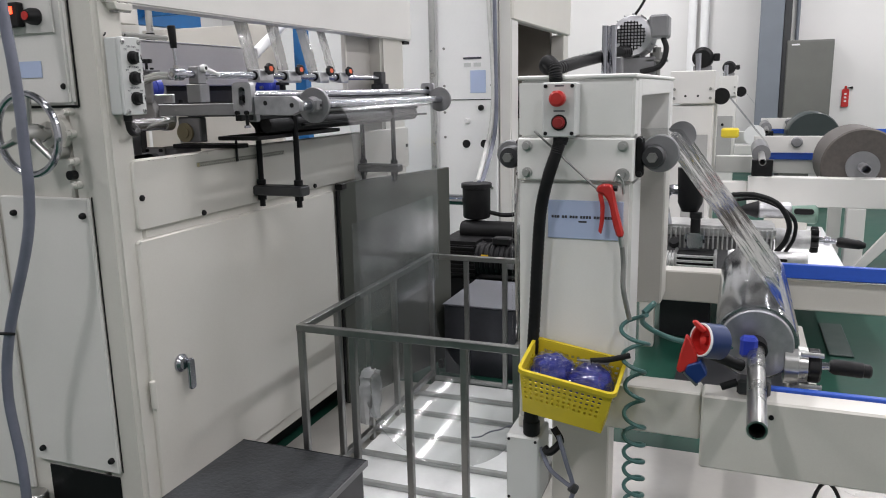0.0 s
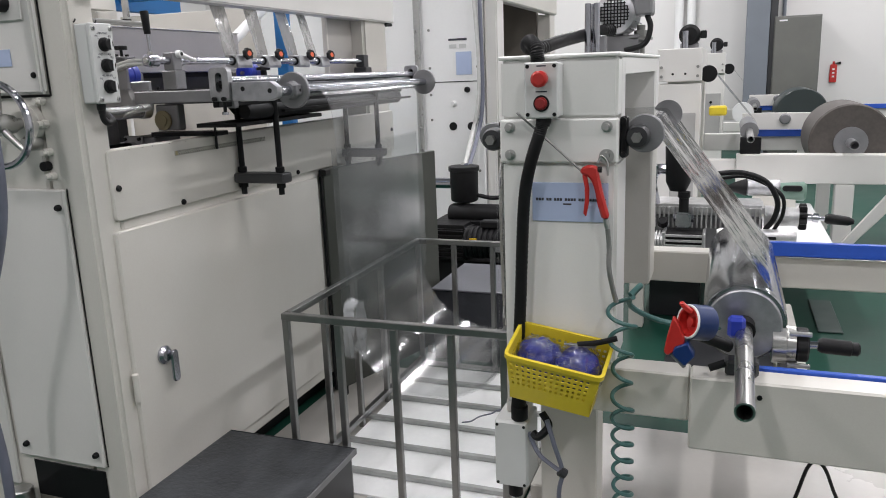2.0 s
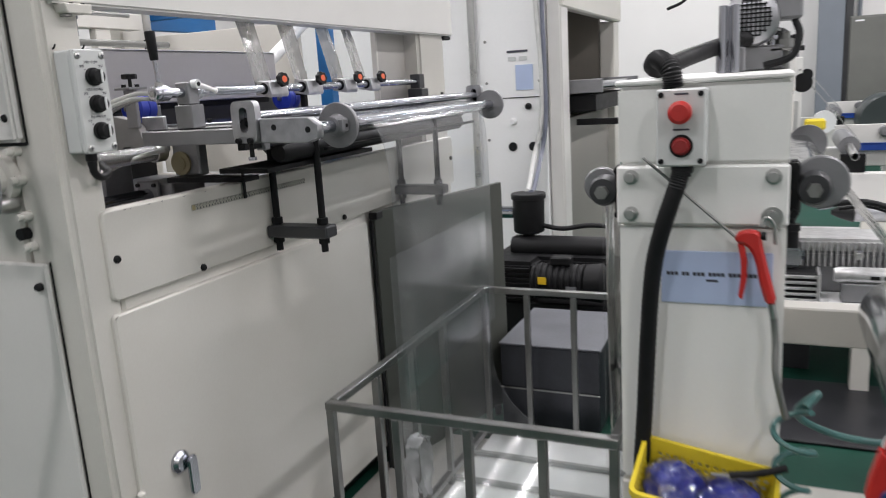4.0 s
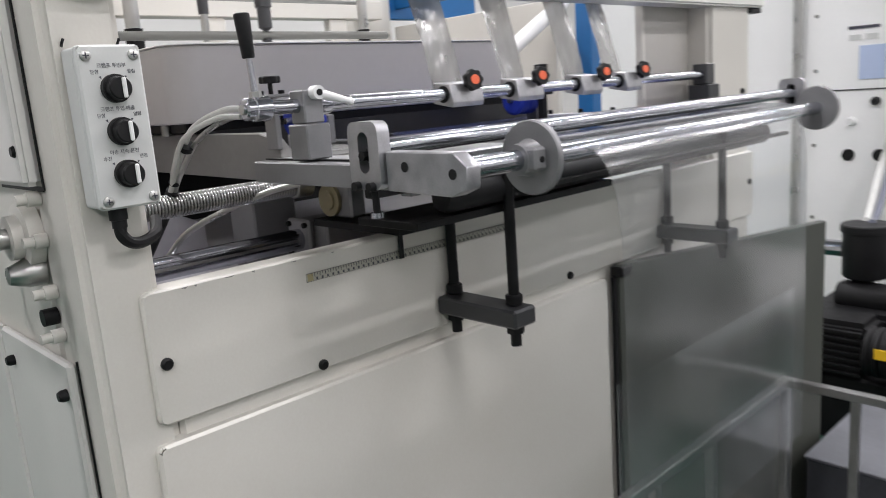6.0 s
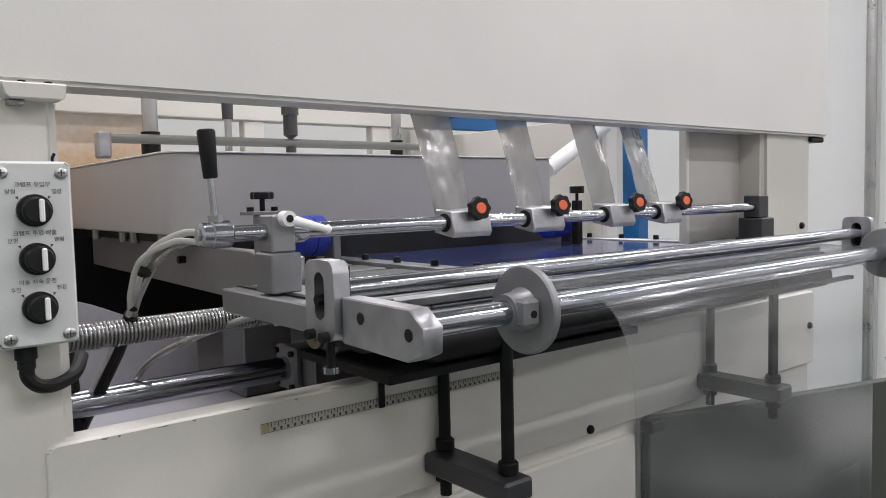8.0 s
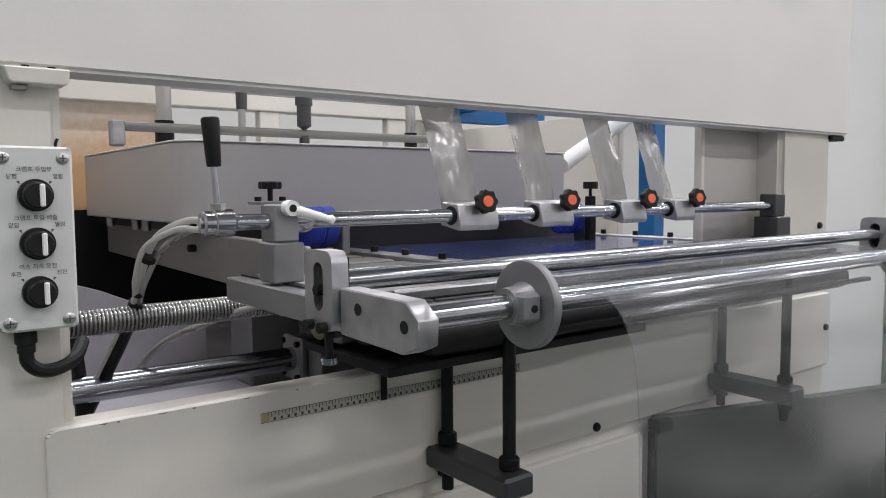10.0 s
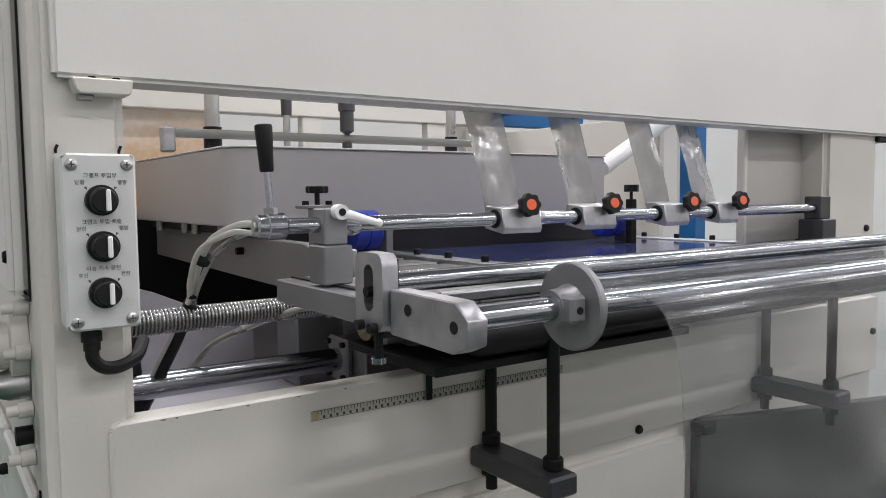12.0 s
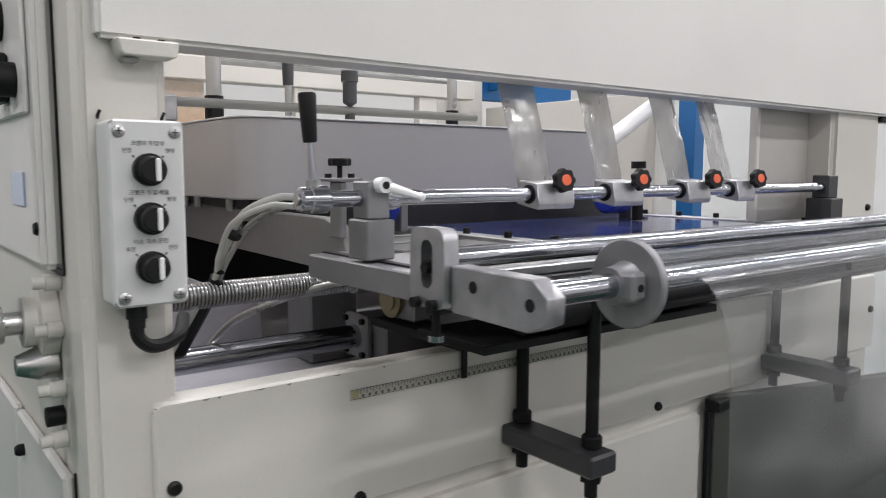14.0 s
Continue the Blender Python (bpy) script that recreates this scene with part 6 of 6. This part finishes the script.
def far_unwinder(dx, dy, label):
    th = thing("unwinder_stand", label, "unwinder", (-0.2 + dx, 1.75 + dy, FZ), "unwinders further along")
    bx = lambda x0, x1, y0, y1, z0, z1, b=0.005: box(x0 + dx, x1 + dx, y0 + dy, y1 + dy, z0, z1, b)
    part("column", bx(UX0, UX1, 1.735, 1.93, FZ, 1.285), CREAM2, th)
    part("head", bx(UX0 - 0.004, UX1 + 0.004, 1.722, 2.75, 1.30, 1.515), CREAM2, th)
    part("rear_column", bx(UX0, UX1, 2.62, 2.80, FZ, 1.299), CREAM, th)
    for x in (-0.372, -0.141):
        for z in (1.335, 1.395):
            part("bolt", cyl((x + dx, 1.722 + dy, z), (x + dx, 1.70 + dy, z), 0.010, seg=8), DIMSTEEL, th)
    for x in (-0.30, -0.22):
        part("hole", cyl((x + dx, 1.722 + dy, 1.35), (x + dx, 1.719 + dy, 1.35), 0.008, seg=8), BLACK, th)
    part("idler_disc", cyl((-0.075 + dx, 1.78 + dy, 1.345), (-0.075 + dx, 1.83 + dy, 1.345), 0.055, seg=28), BLACKOX, th)
    part("idler_disc", cyl((-0.43 + dx, 1.78 + dy, 1.345), (-0.43 + dx, 1.83 + dy, 1.345), 0.05, seg=28), BLACKOX, th)
    part("motor", rings([(0, 0.05), (0.1, 0.07), (0.9, 0.07), (1, 0.05)], (-0.21 + dx, 1.90 + dy, 1.605), (-0.21 + dx, 2.08 + dy, 1.605), seg=24), BLACKOX, th)
    part("motor_mount", bx(-0.27, -0.15, 1.93, 2.05, 1.5155, 1.55), CASTGREY, th)
    part("terminal_box", bx(-0.14, -0.10, 1.92, 2.0, 1.58, 1.63), BLACK, th)
    part("guide_rod", cyl((-0.235 + dx, 1.86 + dy, 1.5155), (-0.235 + dx, 1.86 + dy, 1.63), 0.022, seg=14), CHROME, th)
    door = part("control_door", bx(-0.300, -0.146, 1.722, 1.7345, 0.50, 1.095, 0.003), FARGREY, th, "grey control door with a black knob")
    part("door_knob", cyl((-0.245 + dx, 1.722 + dy, 1.0), (-0.245 + dx, 1.700 + dy, 1.0), 0.014, seg=14), BLACK, door)
    part("guard_plate", bx(0.16, 0.72, 2.64, 2.664, 0.905, 1.03, 0.003), CREAM2, th)
    part("guard_motor", rings([(0, 0.03), (0.2, 0.04), (0.8, 0.04), (1, 0.03)], (0.46 + dx, 2.60 + dy, 0.985), (0.46 + dx, 2.639 + dy, 0.985), seg=16), CASTGREY, th)
    part("base_beam", bx(-0.11, 0.12, 1.735, 1.815, 0.68, 0.78), CREAM2, th)
    part("front_beam", bx(0.121, 1.9, 1.69, 1.79, 0.63, 0.82), CREAM2, th)
    part("blue_strip", bx(0.2, 1.9, 2.665, 2.698, 0.85, 0.90, 0.002), BLUEST, th)
    part("rear_beam", bx(-0.11, 1.9, 2.70, 2.79, 0.74, 0.87), CREAM2, th)
    for x in (0.72, 1.75):
        part("leg", bx(x, x + 0.11, 1.69, 1.79, FZ, 0.629), CREAM2, th)
        part("leg", bx(x, x + 0.09, 2.70, 2.79, FZ, 0.739), CREAM2, th)
    brace = prism([(0.70 + dx, FZ + 0.02), (0.76 + dx, FZ + 0.02), (1.16 + dx, 0.629), (1.05 + dx, 0.629)], "y", 1.66 + dy, 1.689 + dy, 0.003)
    part("brace", brace, CREAM2, th)
    part("shaft", pipe((0.20 + dx, 1.55 + dy, 0.93), (0.20 + dx, 1.95 + dy, 0.95), 0.022, 0.004), STEEL, th)
    part("saddle", bx(0.14, 0.27, 1.72, 1.78, 0.821, 0.93), BLACKOX, th)
    part("spent_roll", rings([(0, 0.02), (0, 0.06), (1, 0.06), (1, 0.02)], (0.20 + dx, 1.95 + dy, 0.95), (0.20 + dx, 2.6 + dy, 0.95), seg=28), CASTGREY, th)
    part("web", sheet([(0.25 + dx - 0.30 * k / 10, 0.99 + 0.37 * k / 10) for k in range(11)], 1.95 + dy, 2.55 + dy, 10, 0.01, dy), FILM, th)
    if dy < 5:
        part("yellow_basket", bx(-0.06, 0.05, 1.60, 1.72, 1.08, 1.14, 0.01), YELLOW, th, "small yellow parts basket")
far_unwinder(0.06, 3.62, "cream film unwinder stand of the next machine with a dark motor")
far_unwinder(0.18, 7.05, "distant cream film unwinder stand with a dark motor")
big = thing("stored_roll", "large brown core-wound roll resting on the unwinder beam", "roll", (0.85, 5.3, 0.86), "stored rolls")
part("winding", rings([(0, 0.05), (0, 0.235), (0.02, 0.245), (0.98, 0.245), (1, 0.235), (1, 0.05)], (0.86, 5.42, 0.885), (0.86, 6.02, 0.885), seg=56), CARD, big)
part("core", pipe((0.86, 5.24, 0.885), (0.86, 6.2, 0.885), 0.03, 0.006), ALU, big)
part("plug", rings([(0, 0.10), (1, 0.10)], (0.86, 5.405, 0.885), (0.86, 5.418, 0.885), seg=28), CASTGREY, big)
drk = thing("stored_roll", "large dark green roll resting on a far unwinder", "roll", (0.85, 8.8, 0.87), "stored rolls")
part("winding", rings([(0, 0.25), (0.03, 0.26), (0.97, 0.26), (1, 0.25)], (0.84, 8.85, 0.86), (0.84, 9.45, 0.86), seg=44), mat("dark_roll", (0.025, 0.035, 0.035), 0.4), drk)
wd = thing("white_reel", "small white round reel on the far unwinder", "reel", (0.26, 8.53, 0.8))
part("disc", cyl((0.26, 8.50, 0.90), (0.26, 8.56, 0.90), 0.105, seg=32), WHITEP, wd)

# grey pump group under the second unwinder
pg = thing("gear_pump", "grey finned motor pump on a cream base with black hoses", "pump", (0.15, 3.6, FZ))
part("base", box(-0.32, 0.655, 3.66, 5.40, 0.43, 0.49, 0.006), WHITE, pg, "white enamelled base table")
for x in (-0.31, 0.16):
    for y in (3.68, 5.30):
        part("leg", box(x, x + 0.07, y, y + 0.07, FZ, 0.429, 0.004), CREAM, pg)
part("dark_cover", box(-0.23, 0.02, 3.90, 4.2, FZ, 0.425, 0.006), PATCH, pg)
CASTALU = mat("cast_aluminium", (0.60, 0.60, 0.60), 0.35, metal=0.7, vary=0.3, scale=30, bump=0.15, fine=200)
ribs = []
for k in range(5):
    ribs += [(k * 0.2, 0.050), (k * 0.2 + 0.03, 0.062), (k * 0.2 + 0.11, 0.062), (k * 0.2 + 0.14, 0.050)]
part("end_bell", rings(ribs, (-0.222, 3.76, 0.555), (-0.15, 3.76, 0.555), seg=28), CASTALU, pg)
part("motor_core", box(-0.149, 0.03, 3.73, 3.83, 0.495, 0.610, 0.006), BLACK, pg)
for i in range(5):
    z = 0.496 + i * 0.0245
    part("motor_fin", box(-0.146, 0.027, 3.712, 3.7295, z, z + 0.0115, 0.002), CASTALU, pg)
for x in (-0.158, 0.027):
    part("motor_end", box(x, x + 0.014, 3.708, 3.84, 0.492, 0.618, 0.004), CASTALU, pg)
part("pump_body", box(-0.24, 0.30, 3.90, 4.14, 0.4905, 0.67, 0.012, seg=2), CASTGREY, pg)
part("pump_head", box(-0.245, 0.305, 3.895, 4.145, 0.671, 0.725, 0.012, seg=2), CASTALU, pg)
for i in range(24):
    x = -0.235 + i * 0.0225
    part("cooling_fin", box(x, x + 0.009, 3.872, 3.8945, 0.61, 0.715, 0.002), CASTALU, pg)
part("head_bolt", rings([(0, 0.02), (0.5, 0.02), (0.55, 0.012), (1, 0.012)], (0.185, 3.872, 0.665), (0.185, 3.845, 0.665), seg=14), STEEL, pg)
part("valve_body", box(-0.105, -0.03, 3.80, 3.87, 0.62, 0.70, 0.010, seg=2), CHROME, pg)
part("valve_nut", cyl((-0.115, 3.835, 0.668), (-0.02, 3.835, 0.668), 0.022, seg=6), CHROME, pg)
part("valve_neck", rings([(0, 0.024), (0.7, 0.024), (0.72, 0.03), (1, 0.03)], (-0.068, 3.835, 0.70), (-0.068, 3.835, 0.80), seg=20), BLACK, pg)
part("filter_can", rings([(0, 0.04), (0.2, 0.060), (1, 0.066)], (-0.10, 3.87, 0.80), (-0.10, 3.87, 1.02), seg=28), BLACK, pg)
part("elbow_pipe", hose([(-0.21, 3.90, 0.725), (-0.23, 3.90, 0.84), (-0.20, 3.90, 0.90), (-0.13, 3.89, 0.90)], 0.026), CHROME, pg)
part("pipe_nut", cyl((-0.24, 3.90, 0.885), (-0.21, 3.90, 0.925), 0.034, seg=6), CHROME, pg)
part("hand_knob", rings([(0, 0.01), (0.4, 0.012), (0.45, 0.026), (1, 0.022)], (-0.165, 3.84, 0.62), (-0.165, 3.80, 0.66), seg=10), BLACK, pg)
part("side_motor", rings([(0, 0.026), (0.06, 0.034), (0.94, 0.034), (1, 0.024)], (0.09, 3.78, 0.600), (0.445, 3.78, 0.600), seg=24), CASTALU, pg)
for i in range(3):
    part("vent_slot", box(0.22 + i * 0.05, 0.255 + i * 0.05, 3.744, 3.748, 0.592, 0.606, 0), BLACK, pg)
part("motor_foot", box(0.12, 0.42, 3.75, 3.82, 0.4905, 0.57, 0.004), CASTGREY, pg)
part("gear_head", rings([(0, 0.052), (0.25, 0.052), (0.27, 0.046), (1, 0.046)], (0.306, 3.92, 0.672), (0.46, 3.92, 0.672), seg=28), CASTALU, pg)
part("sprocket", lobed((0.46, 3.92, 0.672), (1, 0, 0), 0.066, 0.035, 9, None, 0.16), BLACKOX, pg)
part("crank_bar", rings([(0, 0.016), (0.3, 0.016), (0.32, 0.022), (0.6, 0.022), (0.62, 0.012), (1, 0.012)], (0.496, 3.92, 0.672), (0.58, 3.92, 0.668), seg=14), CHROME, pg)
part("crank_grip", rings([(0, 0.018), (0.1, 0.026), (0.8, 0.022), (1, 0.012)], (0.575, 3.92, 0.668), (0.70, 3.92, 0.655), seg=16), BLACK, pg)
part("black_hose", hose([(0.02, 3.76, 0.885), (0.11, 3.75, 0.905), (0.206, 3.75, 0.905), (0.30, 3.75, 0.865), (0.352, 3.76, 0.775), (0.345, 3.79, 0.69), (0.31, 3.82, 0.625)], 0.0125), BLACK, pg)
part("black_hose", hose([(0.10, 3.80, 0.872), (0.20, 3.79, 0.885), (0.30, 3.79, 0.85), (0.375, 3.79, 0.79), (0.38, 3.80, 0.70), (0.345, 3.82, 0.62)], 0.009), BLACK, pg)
part("hose_end", cyl((0.02, 3.76, 0.885), (0.075, 3.754, 0.898), 0.015, seg=14), CHROME, pg)
tank = thing("horizontal_tank", "pale horizontal tank with a black cone end", "tank", (0.4, 4.8, 0.49))
part("cone", rings([(0, 0.012), (0.3, 0.03), (1, 0.055)], (0.136, 4.9, 0.665), (0.245, 4.9, 0.665), seg=24), BLACK, tank)
part("shell", rings([(0, 0.045), (0.05, 0.05), (0.95, 0.05), (1, 0.045)], (0.246, 4.9, 0.665), (0.43, 4.9, 0.665), seg=28), ALU, tank)
part("green_end", rings([(0, 0.05), (0.9, 0.058), (1, 0.045)], (0.431, 4.9, 0.645), (0.575, 4.9, 0.645), seg=28), mat("pale_green_paint", (0.17, 0.27, 0.22), 0.4), tank)
part("grip", prism(rounded(0.44, 0.55, 0.655, 0.69, 0.016), "y", 4.82, 4.838, 0.004), BLACK, tank)
part("saddle", box(0.28, 0.52, 4.87, 4.93, 0.4905, 0.62, 0.004), CREAM, tank)

# ---- far wall fittings ----
colm = thing("steel_column", "blue-grey painted steel building column", "column", (0.45, 11.9, FZ))
part("shaft", box(0.30, 0.60, 11.70, 12.0, FZ, CEIL, 0.006), COLGREY, colm)
part("flange", box(0.605, 0.70, 11.74, 11.96, FZ, CEIL, 0.004), DARKGREY, colm)
cabn = thing("electrical_cabinet", "tall grey steel electrical cabinet against the wall", "cabinet", (0.95, 11.9, FZ))
part("case", box(0.66, 1.25, 11.72, 12.19, FZ, 2.0, 0.008), GREYPAINT, cabn)
part("door", box(0.67, 1.24, 11.68, 11.699, 0.2, 1.98, 0.004), GREYPAINT, cabn)
part("name_plate", box(0.72, 0.82, 11.676, 11.679, 1.93, 1.95, 0), WHITEP, cabn)
ext = thing("extinguisher_sign", "red fire extinguisher sign fixed on the wall", "sign", (1.48, 12.19, 1.2))
part("body", prism(rounded(1.435, 1.525, 1.08, 1.33, 0.02), "y", 12.17, 12.199, 0.002), RED, ext)
part("valve", box(1.465, 1.495, 12.175, 12.199, 1.33, 1.37, 0.002), RED, ext)
part("horn", prism([(1.49, 1.345), (1.57, 1.365), (1.57, 1.33)], "y", 12.175, 12.199, 0.001), BLACK, ext)
for z in (1.15, 1.20, 1.25):
    part("lettering_bar", box(1.465, 1.495, 12.166, 12.169, z, z + 0.025, 0), WHITEP, ext)
cdw = thing("wall_conduit", "thin pale conduit running up the far wall", "conduit", (0.8, 12.15, FZ))
part("pipe", cyl((0.80, 12.15, 2.02), (0.80, 12.15, CEIL), 0.025), COLGREY, cdw)
for x in (-0.62, -0.45):
    dw = thing("wall_pipe", "white vertical pipe on the far wall", "pipe", (x, 12.1, FZ))
    part("tube", cyl((x, 12.1, FZ), (x, 12.1, CEIL), 0.06, seg=24), WHITE, dw)
wirec = thing("hanging_cable", "black cable drooping from above", "cable", (-1.0, 8.0, 2.0))
part("cable", hose([(-0.72, 8.0, CEIL + 0.01), (-0.73, 8.0, 3.4), (-0.74, 8.0, 2.7), (-0.80, 8.0, 2.35), (-0.95, 8.0, 2.1), (-1.12, 8.0, 2.02)], 0.014), BLACK, wirec)
HOSEPTS = [(-1.432, 1.18, 1.80), (-1.416, 1.18, 1.60), (-1.406, 1.18, 1.485), (-1.404, 1.18, 1.348), (-1.423, 1.18, 1.128), (-1.535, 1.18, 0.856), (-1.571, 1.18, 0.688), (-1.557, 1.18, 0.473), (-1.572, 1.18, 0.145)]
gh = thing("grey_water_hose", "thick grey flexible hose hanging in front of the machine end", "hose", (-1.35, 0.75, FZ))
part("hose", hose(HOSEPTS, 0.0125, seg=12), GREYH, gh)
part("tie", cyl(Vector(HOSEPTS[5]) + Vector((-0.03, -0.012, 0.0)), Vector(HOSEPTS[5]) + Vector((0.03, -0.012, 0.004)), 0.004, seg=8), BLACK, gh)


def motions():
    """The slack loop is drawn up and let down again as the machine takes film."""
    walk(loop, [(0.0, pose(-0.75, 2.4, 0.30)), (1.4, pose(-0.75, 2.4, 0.30)), (1.8, pose(-0.75, 2.4, 0.38)), (2.2, pose(-0.75, 2.4, 0.60)), (2.6, pose(-0.75, 2.4, 0.66)),
                (3.6, pose(-0.75, 2.4, 0.36)), (4.3, pose(-0.75, 2.4, 0.33)), (5.0, pose(-0.75, 2.42, 0.40)), (6.0, pose(-0.75, 2.4, 0.30)), (9.0, pose(-0.75, 2.4, 0.30)), (14.0, pose(-0.75, 2.4, 0.30))])


motions()
